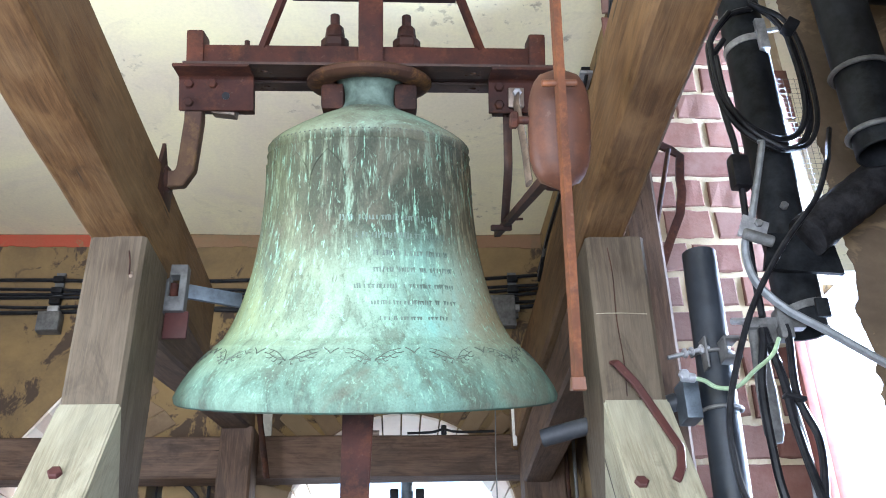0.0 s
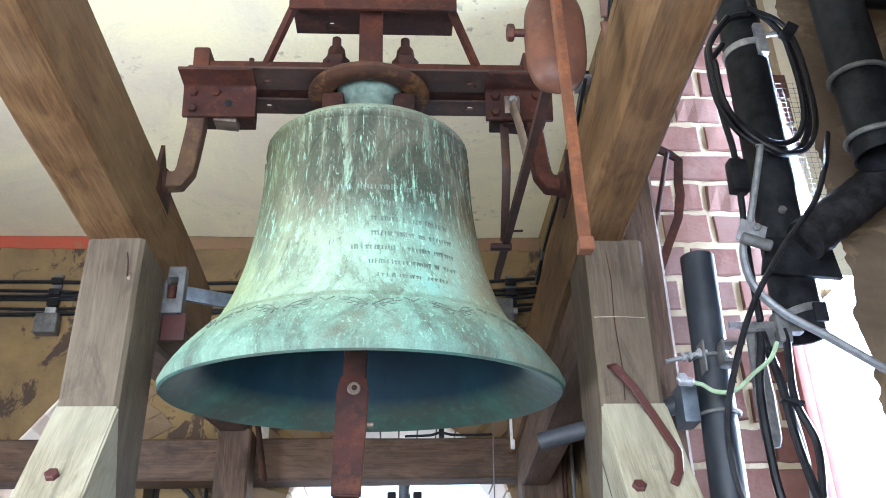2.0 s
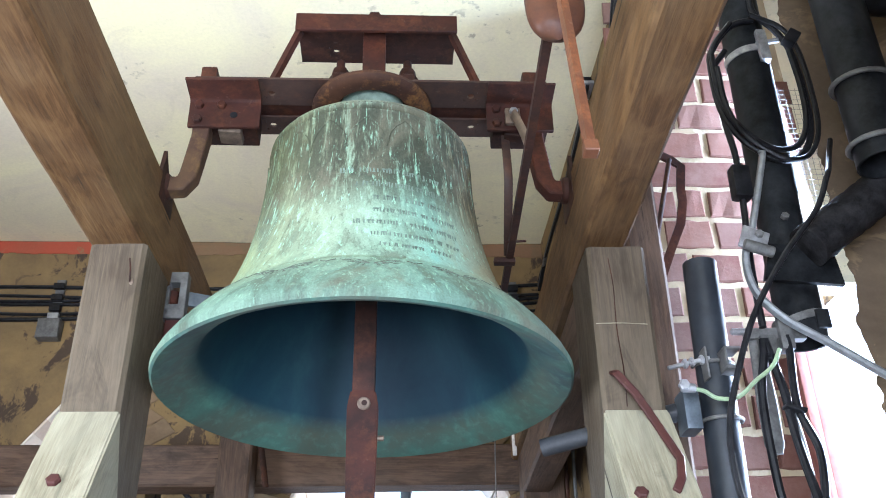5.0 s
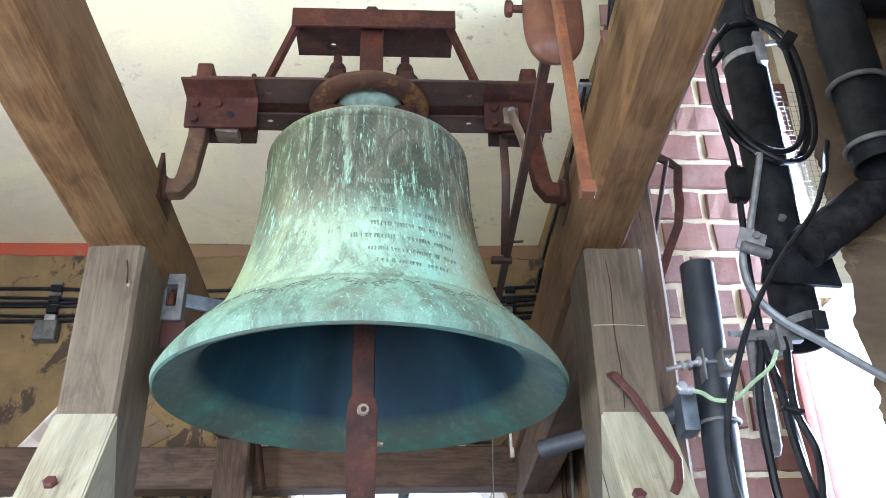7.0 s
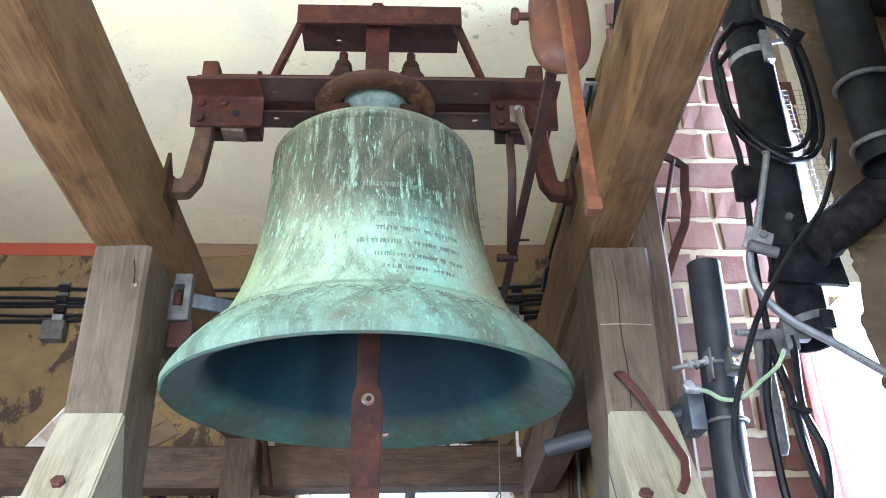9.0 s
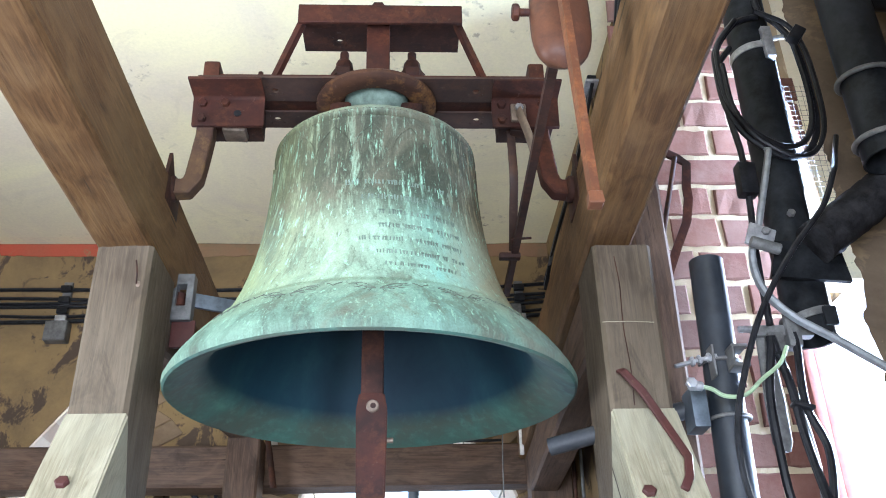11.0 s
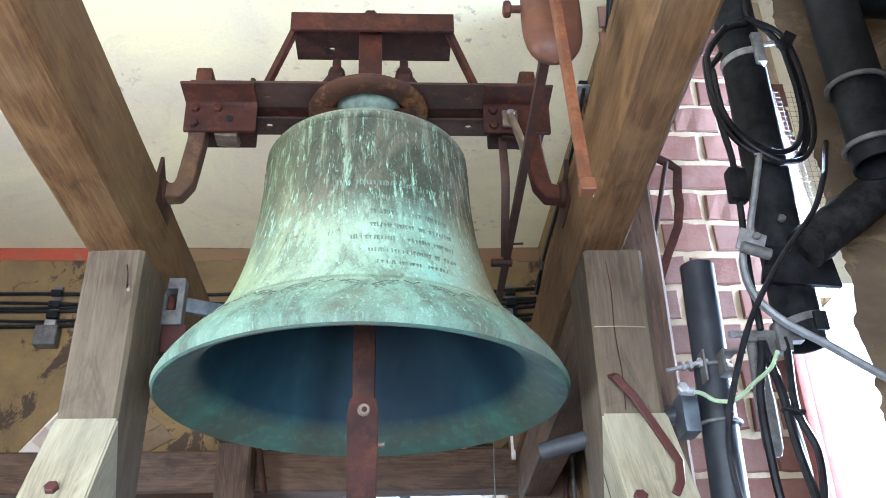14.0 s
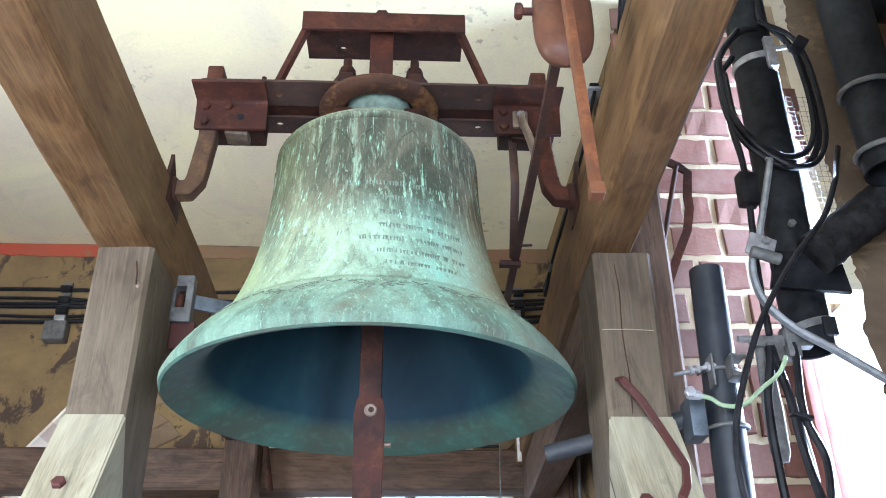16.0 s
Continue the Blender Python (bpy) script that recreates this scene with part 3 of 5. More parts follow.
            f.append(bm.verts.new((xx, 0.0 + 0.018 * noise.noise((xx * 9, z * 9, 0.4)) - (0.0 if j else -0.02), z)))
            b.append(bm.verts.new((xx + (0.03 if j == 0 else 0), 0.05, z)))
        rows_f.append(f)
        rows_b.append(b)
    for a, b in zip(rows_f, rows_f[1:]):
        for j in range(nx):
            bm.faces.new((a[j], a[j + 1], b[j + 1], b[j]))
    for a, b in zip(rows_b, rows_b[1:]):
        for j in range(nx):
            bm.faces.new((a[j], b[j], b[j + 1], a[j + 1]))
    for (f, b), (f2, b2) in zip(zip(rows_f, rows_b), zip(rows_f[1:], rows_b[1:])):
        bm.faces.new((f[0], f2[0], b2[0], b[0]))
        bm.faces.new((f[-1], b[-1], b2[-1], f2[-1]))
    bm.faces.new(rows_f[0] + rows_b[0][::-1])
    bm.faces.new((rows_f[-1] + rows_b[-1][::-1])[::-1])
    tagged(part("wall_pier", bm, ROUGH_WALL), "dark rough masonry pier with a broken plaster edge", "wall", kind="structure")

    # brick end of the side wall: mortar bed; the bricks follow last in the file
    bm = bmesh.new()
    box(bm, XR, 1.0, 0.249, 0.2615, 0.9, ZC)
    box(bm, 1.0, 1.13, 0.249, 0.2615, 2.42, ZC)
    tagged(part("wall_brick", bm, MORTAR, smooth=False), "end of the side wall in red-brown brick with pale mortar joints", "brick wall", kind="structure")
    win = thing("window_1", (0.968, 0.20, 1.2), "faded red painted window frame before overexposed daylight", "window frame", kind="structure")
    part("jamb", one_box(0.0, 0.025, 0.0, 0.045, 0, 1.09, 0.004), PINK, win)
    part("jamb", one_box(0.030, 0.064, 0.012, 0.06, 0, 1.09, 0.004), PINK, win)
    g = tagged(part("ground", one_box(-400, 400, 3, 800, -14.2, -14.0), STONE, smooth=False), "pale ground far below the tower", "ground", kind="structure")
    return wall


def along(pts, step):
    """Points every step along a line of (x, z) pairs, with the turn of its outer side."""
    out = []
    for (xa, za), (xb, zb) in zip(pts, pts[1:]):
        L = math.hypot(xb - xa, zb - za)
        n = max(1, round(L / step))
        turn = math.degrees(math.atan2(-(zb - za), xb - xa))
        out += [(xa + (xb - xa) * (k + 0.5) / n, za + (zb - za) * (k + 0.5) / n, turn) for k in range(n)]
    return out


def arch_bricks(wall):
    """Rough stones round each opening, slightly proud of the plaster, and bricks that line its reveals, coloured pale
    for sunlight.
    """
    rnd = random.Random(17)
    stones = []
    for k in range(4):
        w = 0.034 - 0.003 * (k % 2)
        bm = bmesh.new()
        vs = [bm.verts.new(p) for y in (-0.005, 0.05) for p in ((-w, y, 0.002), (w, y, 0.002), (w * rnd.uniform(1.0, 1.3), y, rnd.uniform(0.13, 0.21)), (-w * rnd.uniform(1.0, 1.3), y, rnd.uniform(0.13, 0.21)))]
        for f in ((0, 1, 2, 3), (7, 6, 5, 4), (0, 4, 5, 1), (1, 5, 6, 2), (2, 6, 7, 3), (3, 7, 4, 0)):
            bm.faces.new([vs[i] for i in f])
        bmesh.ops.bevel(bm, geom=bm.edges[:], offset=0.003, segments=1, affect="EDGES")
        me = bpy.data.meshes.new("voussoir")
        bm.to_mesh(me)
        bm.free()
        me.materials.append(ARCH_BRICK)
        stones.append(me)
    bm = one_box(-0.0350, 0.0350, 0.004, THICK - 0.004, -0.010, 0.003, 0.003)
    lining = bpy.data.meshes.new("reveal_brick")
    bm.to_mesh(lining)
    bm.free()
    lining.materials.append(SUNLIT_BRICK)
    for cx, cz, r in ARCHES[:2]:
        head = opening_head(cx, cz, r, 18)
        line = [(cx - r, 1.7)] + head + [(cx + r, 1.7)]
        for x, z, turn in along(line, 0.074):
            o = new("reveal_brick", lining)
            o.parent = wall
            o.matrix_basis = pose(x, YB, z, 0, turn, 0)
        for x, z, turn in along(head, 0.074):
            if cx < -1 and turn < 0:
                continue             # this side is plastered over
            o = new("voussoir", rnd.choice(stones))
            o.parent = wall
            o.matrix_basis = pose(x, YB + rnd.uniform(-0.004, 0.002), z, 0, turn, 0)


# ---- the timber bell frame ----
def bell_frame():
    fr = thing("bell_frame", (0, 0, 0), "old oak bell frame of heavy posts, beams and braces", "bell frame")
    L = "honey-brown hewn oak beam with drying cracks"
    timber("side_beam", (-0.497, -1.35, AX - 0.085), (-0.497, 0.60, AX - 0.085), 0.115, 0.19, WOOD_BEAM, 1, fr, L, wob=0.005)
    timber("side_beam", (0.448, -1.35, AX - 0.08), (0.528, 1.56, AX - 0.08), 0.096, 0.20, WOOD_BEAM, 2, fr, L, wob=0.005)
    G = "grey weathered oak post"
    timber("front_post", (-0.495, 0.020, 0.0), (-0.495, 0.020, AX - 0.178), 0.112, 0.18, WOOD_POST, 3, fr, G)
    timber("front_post", (0.507, 0.020, 0.0), (0.507, 0.020, AX - 0.178), 0.122, 0.18, WOOD_POST, 4, fr, G)
    for x, w, s in ((-0.495, 0.114, 5), (0.507, 0.124, 6)):
        bm = bmesh.new()
        pts = [(-0.073, AX - 0.525), (-0.073 - 0.335, AX - 0.525 - 0.55), (-0.073 - 0.80, 0.85), (-0.073 - 0.62, 0.85), (0.02, AX - 0.75)]
        a = [bm.verts.new((-w / 2, y, z)) for y, z in pts]
        b = [bm.verts.new((w / 2, y, z)) for y, z in pts]
        bm.faces.new(a)
        bm.faces.new(b[::-1])
        for i in range(5):
            j = (i + 1) % 5
            bm.faces.new((a[i], a[j], b[j], b[i]))
        bmesh.ops.bevel(bm, geom=bm.edges[:], offset=0.004, segments=2, affect="EDGES")
        d = Vector((0, 0.335, 0.55)).normalized()
        m = Matrix((d, Vector((1, 0, 0)), d.cross(Vector((1, 0, 0))))).transposed().to_4x4()
        bmesh.ops.transform(bm, matrix=m.inverted(), verts=bm.verts)
        part("strut", bm, WOOD_PALE, fr, "pale oak strut let into the post, coloured brighter for light from above", at=Matrix.Translation((x, 0, 0)) @ m)
        bm = bmesh.new()
        c = Vector((-0.500, -0.166, AX - 0.676) if x < 0 else (0.467, -0.184, AX - 0.708))
        nrm = Vector((0, -0.854, 0.52))
        hexagon(bm, c - nrm * 0.006, nrm, 0.0125, 0.014)
        part("bolt", bm, RED_PAINT, fr, "rusty red bolt head")
    for x, w in ((-0.492, 0.115), (0.575, 0.148)):
        timber("rear_post", (x, 1.47, 0.0), (x, 1.47, AX - (0.125 if x < 0 else 0.172)), w, 0.13, WOOD_DARK, 7 + x, fr, "dark oak post")
    timber("rail", (-1.95, 1.60, AX - 0.195), (0.68, 1.60, AX - 0.195), 0.12, 0.150, WOOD_DARK, 9, fr, "dark oak cross rail before the wall")
    timber("under_rail", (-0.497, 0.112, AX - 0.27), (-0.500, 1.50, AX - 0.055), 0.10, 0.125, WOOD_DARK, 10, fr, "dark brown oak rail under the beam")
    timber("under_rail", (0.507, 0.112, AX - 0.26), (0.545, 1.40, AX - 0.26), 0.10, 0.14, WOOD_DARK, 11, fr, "dark brown oak rail under the beam")
    bm = bmesh.new()
    tube(bm, [(0.492, -0.0705, 2.03), (0.494, -0.0712, 2.10), (0.490, -0.0708, 2.19), (0.493, -0.0712, 2.28), (0.489, -0.0705, 2.345)], 0.0011, 5, 6)
    part("seam", bm, RUST_DARK, fr, "dark drying crack along the post")
    bm = bmesh.new()
    tube(bm, [(0.450, -0.0712, 2.199), (0.500, -0.0716, 2.200), (0.552, -0.0712, 2.198)], 0.0010, 5, 4)
    part("scratch", bm, WOOD_PALE, fr, "pale saw scratch across the post")
    # bearings that carry the gudgeons
    for x, sgn in ((-0.442, 1), (0.440, -1)):
        bm = bmesh.new()
        box(bm, x - 0.006, x + 0.006, -0.055, 0.055, AX - 0.055, AX + 0.012, 0.003)
        rod(bm, (x - 0.02, 0, AX), (x + 0.012, 0, AX), 0.03, n=20)
        vs = [bm.verts.new(p) for p in ((x - 0.004, -0.05, AX + 0.01), (x - 0.004, 0.02, AX + 0.01), (x - 0.004, -0.035, AX + 0.07), (x + 0.004, -0.05, AX + 0.01), (x + 0.004, 0.02, AX + 0.01), (x + 0.004, -0.035, AX + 0.07))]
        for f in ((0, 1, 2), (5, 4, 3), (0, 3, 4, 1), (1, 4, 5, 2), (2, 5, 3, 0)):
            bm.faces.new([vs[i] for i in f])
        part("bearing", bm, RUST_DARK, fr, "dark rusted iron bearing plate")
    return fr


# ---- the bell ----
OUTER = [(0.3985, -0.4735), (0.4005, -0.462), (0.392, -0.444), (0.379, -0.424), (0.364, -0.404), (0.348, -0.386), (0.332, -0.370), (0.326, -0.366), (0.324, -0.361), (0.318, -0.357), (0.309, -0.349),
         (0.3035, -0.345), (0.3015, -0.340), (0.296, -0.332), (0.283, -0.308), (0.270, -0.278), (0.259, -0.246), (0.249, -0.212), (0.240, -0.172), (0.233, -0.130), (0.2275, -0.085), (0.2235, -0.04), (0.2205, 0.0),
         (0.2185, 0.040), (0.2205, 0.044), (0.2175, 0.048), (0.217, 0.057), (0.219, 0.061), (0.2165, 0.066), (0.212, 0.073), (0.195, 0.087), (0.160, 0.108), (0.120, 0.129), (0.088, 0.143), (0.068, 0.153)]
NECK = [(0.068, 0.153), (0.057, 0.166), (0.0535, 0.180), (0.056, 0.195), (0.065, 0.208), (0.073, 0.220), (0.073, 0.245)]
INNER = [(0.3985, -0.4735), (0.394, -0.4768), (0.382, -0.4735), (0.357, -0.457), (0.337, -0.443), (0.322, -0.429), (0.315, -0.414), (0.306, -0.390), (0.293, -0.358), (0.272, -0.318), (0.250, -0.272), (0.232, -0.215), (0.217, -0.145), (0.207, -0.07), (0.201, 0.0), (0.19, 0.03), (0.15, 0.048), (0.08, 0.054), (0.02, 0.055)]


def radius_at(z):
    pr = [p for p in OUTER[1:] if p[1] < 0.03]
    for (r0, z0), (r1, z1) in zip(pr, pr[1:]):
        if z0 <= z <= z1:
            return r0 + (r1 - r0) * (z - z0) / (z1 - z0)
    return 0.22


def on_bell(deg, z, lift=0.0):
    """A point of the bell's waist; deg from the front, positive to the right."""
    r, a = radius_at(z) + lift, radians(deg - 90)
    return Vector((r * math.cos(a), r * math.sin(a), z))


def swinging_bell():
    bell = thing("church_bell", (0, 0, AX), "large bronze church bell with green verdigris on a rusted iron yoke", "bell")
    n = 128
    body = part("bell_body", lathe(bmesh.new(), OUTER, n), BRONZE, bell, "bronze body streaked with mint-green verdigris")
    part("bell_neck", lathe(bmesh.new(), NECK, 64), BRONZE_NECK, body, "dull grey-green bronze neck, partly darkened for shade")
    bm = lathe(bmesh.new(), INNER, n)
    part("bell_inside", bm, BRONZE_IN, body, "tarnished inner wall, dark blue for inside shade and lens flare")
    # ornament: leaves hanging from the moulding, and small gothic arches below the shoulder
    bm = bmesh.new()
    rnd = random.Random(8)
    for k in range(14):
        a = k * 360 / 14 + 3
        for sd in (-1, 1):
            for da, z1, bend in ((8.5, -0.3655, 0.004), (7.0, -0.374, -0.003), (4.6, -0.380, 0.002), (2.2, -0.385, 0.0)):
                w = sd * da * rnd.uniform(0.85, 1.15)
                z0 = -0.386 + rnd.uniform(-0.002, 0.002)
                tube(bm, [on_bell(a + sd * 0.6, z0, 0.0003), on_bell(a + w * 0.5, (z0 + z1) / 2 + bend, 0.0006), on_bell(a + w, z1, 0.0003)], 0.0008, 5, 4)
                tube(bm, [on_bell(a + w * 0.7, z1 - 0.003, 0.0003), on_bell(a + w * 0.85, z1 - 0.008, 0.0005), on_bell(a + w * 1.08, z1 - 0.006, 0.0003)], 0.0009, 5, 3)
            m = a + 180 / 14
            tube(bm, [on_bell(m, -0.374, 0.0003), on_bell(m + sd * 0.9, -0.369, 0.0005), on_bell(m + sd * 2.4, -0.364, 0.0003)], 0.0010, 5, 3)
    tagged(part("leaf_ornament", bm, BRONZE_LEAF, body, "raised leaf ornament"), kind="stuff")
    bm = bmesh.new()
    for k in range(18):
        a = k * 20
        tube(bm, [on_bell(a - 10, -0.05, 0.0006), on_bell(a - 8, -0.012, 0.0006), on_bell(a - 4, 0.01, 0.0006), on_bell(a, 0.024, 0.0006)], 0.0015, 5, 4)
        tube(bm, [on_bell(a + 10, -0.05, 0.0006), on_bell(a + 8, -0.012, 0.0006), on_bell(a + 4, 0.01, 0.0006), on_bell(a, 0.024, 0.0006)], 0.0015, 5, 4)
    tagged(part("arch_ornament", bm, BRONZE, body, "raised pointed-arch frieze"), kind="stuff")
    bm = bmesh.new()
    for k in range(110):
        a = 2 * math.pi * k / 110
        bmesh.ops.create_icosphere(bm, subdivisions=1, radius=0.0030, matrix=Matrix.Translation((0.2158 * math.cos(a), 0.2158 * math.sin(a), 0.0635)))
    tagged(part("bead_ring", bm, BRONZE_DARK, body, "row of small beads round the shoulder"), kind="stuff")
    rnd = random.Random(5)
    bm = bmesh.new()
    for z, a0, a1 in ((-0.115, -12, 38), (-0.150, -4, 40), (-0.185, 4, 42), (-0.218, 4, 42), (-0.250, -4, 42), (-0.282, 3, 40), (-0.312, 6, 34)):
        a = a0
        while a < a1:
            w = rnd.uniform(0.9, 1.9)
            hgt = rnd.choice((0.009, 0.009, 0.012))
            p = on_bell(a, z, 0.0003)
            box(bm, -0.0013, 0.0013, -0.0008, 0.001, -hgt / 2, hgt / 2, m=Matrix.Translation(p) @ pose(0, 0, 0, 0, rnd.uniform(-8, 8), a))
            if rnd.random() < 0.6:
                box(bm, -0.0028, 0.0028, -0.0008, 0.001, -0.0010, 0.0010, m=Matrix.Translation(p + Vector((0, 0, rnd.choice((-1, 1)) * hgt * 0.4))) @ pose(0, 0, 0, 0, 0, a))
            a += w + (1.6 if rnd.random() < 0.16 else 0)
    tagged(part("inscription", bm, BRONZE_TEXT_SHADED, body, "lines of small raised lettering, too worn to read", smooth=False), kind="stuff")

    # collar and clamp jaws
    part("collar", lathe(bmesh.new(), [(0.088, 0.206), (0.116, 0.203), (0.130, 0.206), (0.137, 0.213), (0.137, 0.221), (0.130, 0.2275), (0.088, 0.2282)], 64, True), COLLAR_RUST, bell, "rusty round clamp collar with yellow rust on top")
    for s in (-1, 1):
        part("clamp_jaw", one_box(s * 0.0795 - 0.025, s * 0.0795 + 0.025, -0.035, 0.045, 0.150, 0.209, 0.010), RUST_DARK, bell)
    # yoke: two flat flanges with a gap between them, and an upright bar on top
    part("yoke_flange", plate(-0.388, 0.394, -0.092, -0.003, 0.229, 0.2345, [(-0.226, -0.044), (0.226, -0.044)]), RUST_GREY, bell, "grey-brown rusted steel flange")
    part("yoke_flange", plate(-0.388, 0.394, 0.040, 0.106, 0.229, 0.2345, [(-0.235, 0.070), (0.235, 0.070)]), RUST_GREY, bell, "grey-brown rusted steel flange")
    part("yoke_top_bar", one_box(-0.372, 0.385, -0.012, 0.046, 0.235, 0.299, 0.004), RUST, bell, "red-brown rusted upper bar of the yoke")
    bm = bmesh.new()
    rod(bm, (-0.270, 0.0, 0.298), (-0.270, 0.0, 0.312), 0.006, n=8)
    part("bolt", bm, RUST, bell)
    for s in (-1, 1):
        x0, x1 = (-0.409, -0.250) if s < 0 else (0.262, 0.414)
        part("end_block", one_box(x0 + 0.016, x1 - 0.010, -0.016, 0.062, 0.160, 0.2285, 0.003), RUST_DARK, bell)
        pl = part("end_plate", extrude_x([(-0.097, 0.2285), (-0.097, 0.222), (-0.034, 0.220), (-0.028, 0.214), (-0.028, 0.146), (-0.0175, 0.146), (-0.0175, 0.2285)], x0, x1), RUST, bell, "red-brown rusted angle plate")
        for dx, z in ((0.072, 0.204), (0.022, 0.203), (0.022, 0.163)) if s < 0 else ((0.022, 0.203), (0.115, 0.206), (0.022, 0.163)):
            bm = bmesh.new()
            hexagon(bm, (x0 + dx, -0.027, z), (0, -1, 0), 0.0105, 0.012)
            part("bolt", bm, RUST, pl)
        bm = bmesh.new()
        xh = x0 + 0.100 if s < 0 else x0 + 0.07
        rod(bm, (xh, -0.0295, 0.178), (xh, -0.0275, 0.178), 0.0085, n=14, bev=False)
        part("hole", bm, RUBBER, pl)
        bm = bmesh.new()
        xx = -0.318 if s < 0 else 0.330
        box(bm, -0.026, 0.026, -0.024, 0.024, -0.008, 0.010, 0.004, m=pose(xx, 0.012, 0.151, 0, 6, 0))
        part("wedge", bm, WORN if s < 0 else RUST_DARK, pl, "worn packing wedge")
        # cranked gudgeon arm, square bar
        bm = bmesh.new()
        xg = 0.372 * s - (0.008 if s < 0 else 0.0)
        path = [(xg, 0, 0.225), (xg, 0, 0.13), (xg + 0.008 * s, 0, 0.065), (xg + 0.014 * s, 0, 0.022), (xg + 0.028 * s, 0, -0.001), (xg + 0.064 * s, 0, -0.002)]
        rings = []
        for i, p in enumerate(path):
            t = (Vector(path[min(i + 1, len(path) - 1)]) - Vector(path[max(i - 1, 0)])).normalized()
            side = Vector((0, 1, 0))
            nrm = t.cross(side)
            hw = 0.019
            rings.append([bm.verts.new(Vector(p) + side * a * hw + nrm * b * hw) for a, b in ((-1, -1), (1, -1), (1, 1), (-1, 1))])
        ring_faces(bm, rings)
        bm.faces.new(rings[0][::-1])
        bm.faces.new(rings[-1])
        bmesh.ops.bevel(bm, geom=bm.edges[:], offset=0.003, segments=1, affect="EDGES")
        part("crank_arm", bm, RUST if s > 0 else ARM_RUST, bell, "cranked square iron arm with yellow paint traces" if s < 0 else "cranked square iron arm")
        bm = bmesh.new()
        rod(bm, (s * 0.435, 0, 0), (s * 0.462, 0, 0), 0.014, n=16)
        part("gudgeon", bm, RUST_DARK, bell)
        bm = bmesh.new()
        box(bm, xg - 0.019, xg + 0.019, -0.02, 0.048, 0.2345, 0.330, 0.007)
        part("end_lug", bm, RUST, bell)
        # tie bolts over the collar
        bm = bmesh.new()
        xb = s * 0.080 + 0.002
        hexagon(bm, (xb, 0.012, 0.2985), (0, 0, 1), 0.031, 0.026)
        rod(bm, (xb, 0.012, 0.324), (xb, 0.012, 0.352), 0.022, 0.019, n=8)
        rod(bm, (xb, 0.012, 0.351), (xb, 0.012, 0.379), 0.0105, n=10)
        part("tie_bolt", bm, RUST_DARK, bell, "dark rusted nut and bolt")
        # diagonal strap to the head bar
        bm = bmesh.new()
        rod(bm, (0.006 + s * 0.241, -0.005, 0.295), (0.006 + s * 0.182, -0.03, 0.436), 0.0075, square=True)
        part("strap", bm, RUST, bell)
    part("mast", one_box(-0.024, 0.030, -0.036, -0.0125, 0.2345, 0.436, 0.003), RUST, bell, "flat rusted upright bar")
    head = part("head_bar", extrude_x([(-0.072, 0.403), (-0.062, 0.403), (-0.062, 0.455), (-0.072, 0.455)], -0.182, 0.199), RUST, bell, "red-brown rusted flat bar on top of the yoke")
    part("head_plate", plate(-0.180, 0.197, -0.0615, 0.078, 0.436, 0.444, [(-0.093, 0.040)]), RUST_DARK, head, "rusted plate with a round hole")
    bm = bmesh.new()
    hexagon(bm, (0.003, -0.050, 0.4435), (0, 0, 1), 0.020, 0.026)
    part("bolt", bm, RUST, head)
    # lever with its weight and pulling bar
    bm = bmesh.new()
    rod(bm, (0.331, 0.45, -0.061), (0.297, -0.60, -0.098), 0.0078, square=True)
    part("lever", bm, RUST_DARK, bell, "long dark iron lever")
    bm = bmesh.new()
    box(bm, 0.285, 0.335, 0.165, 0.185, -0.088, -0.074, 0.003)
    part("lever_clip", bm, RUST_DARK, bell)
    bm = bmesh.new()
    rod(bm, (0.306, 0.10, -0.073), (0.352, 0.10, -0.070), 0.003, n=8)
    part("lever_pin", bm, RUST_DARK, bell)
    bm = bmesh.new()
    tube(bm, [(0.307, 0.012, 0.165), (0.306, 0.000, 0.090), (0.306, 0.000, 0.025), (0.310, 0.075, -0.035), (0.318, 0.170, -0.066)], 0.010, 8, 8, 0.3)
    part("strap", bm, RUST_GREY, bell)
    bm = bmesh.new()
    box(bm, 0.303, 0.338, -0.042, -0.030, 0.155, 0.20, 0.004)
    tube(bm, [(0.322, -0.042, 0.180), (0.316, -0.085, 0.143), (0.320, -0.150, 0.050), (0.320, -0.213, -0.045)], 0.012, 8, 6, 0.45)
    part("link", bm, WORN, bell, "worn greyish steel link with a bright bolt")
    bm = bmesh.new()
    hexagon(bm, (0.322, -0.040, 0.187), (0, -1, 0), 0.010, 0.010)
    part("bolt", bm, ZINC, bell, "bright steel bolt")
    bm = bmesh.new()
    prof = []
    for i in range(17):
        u = -1 + 2 * i / 16
        prof.append((0.0475 * (1 - abs(u) ** 3.2) ** 0.45 + 0.001, 0.096 * u))
    lathe(bm, prof, 40)
    bmesh.ops.scale(bm, vec=(1, 0.62, 1), verts=bm.verts)
    w = part("counterweight", bm, WEIGHT_RUST, bell, "smooth oval rusted iron weight", at=pose(0.309, -0.60, -0.032))
    bm = bmesh.new()
    rod(bm, (-0.045, 0, 0.013), (-0.066, 0, 0.013), 0.0065, n=12)
    hexagon(bm, (-0.064, 0, 0.013), (-1, 0, 0), 0.014, 0.012)
    part("set_screw", bm, RUST, w, "rusty square-headed set screw")
    bm = bmesh.new()
    rod(bm, (0.309, -0.700, -0.41), (0.292, -0.640, 0.33), 0.0062, square=True)
    rod(bm, (0.309, -0.702, -0.425), (0.309, -0.700, -0.405), 0.0100, 0.009, square=True)
    part("pull_bar", bm, RUST_BRIGHT, bell, "long square bar with bright orange rust")
    bm = bmesh.new()
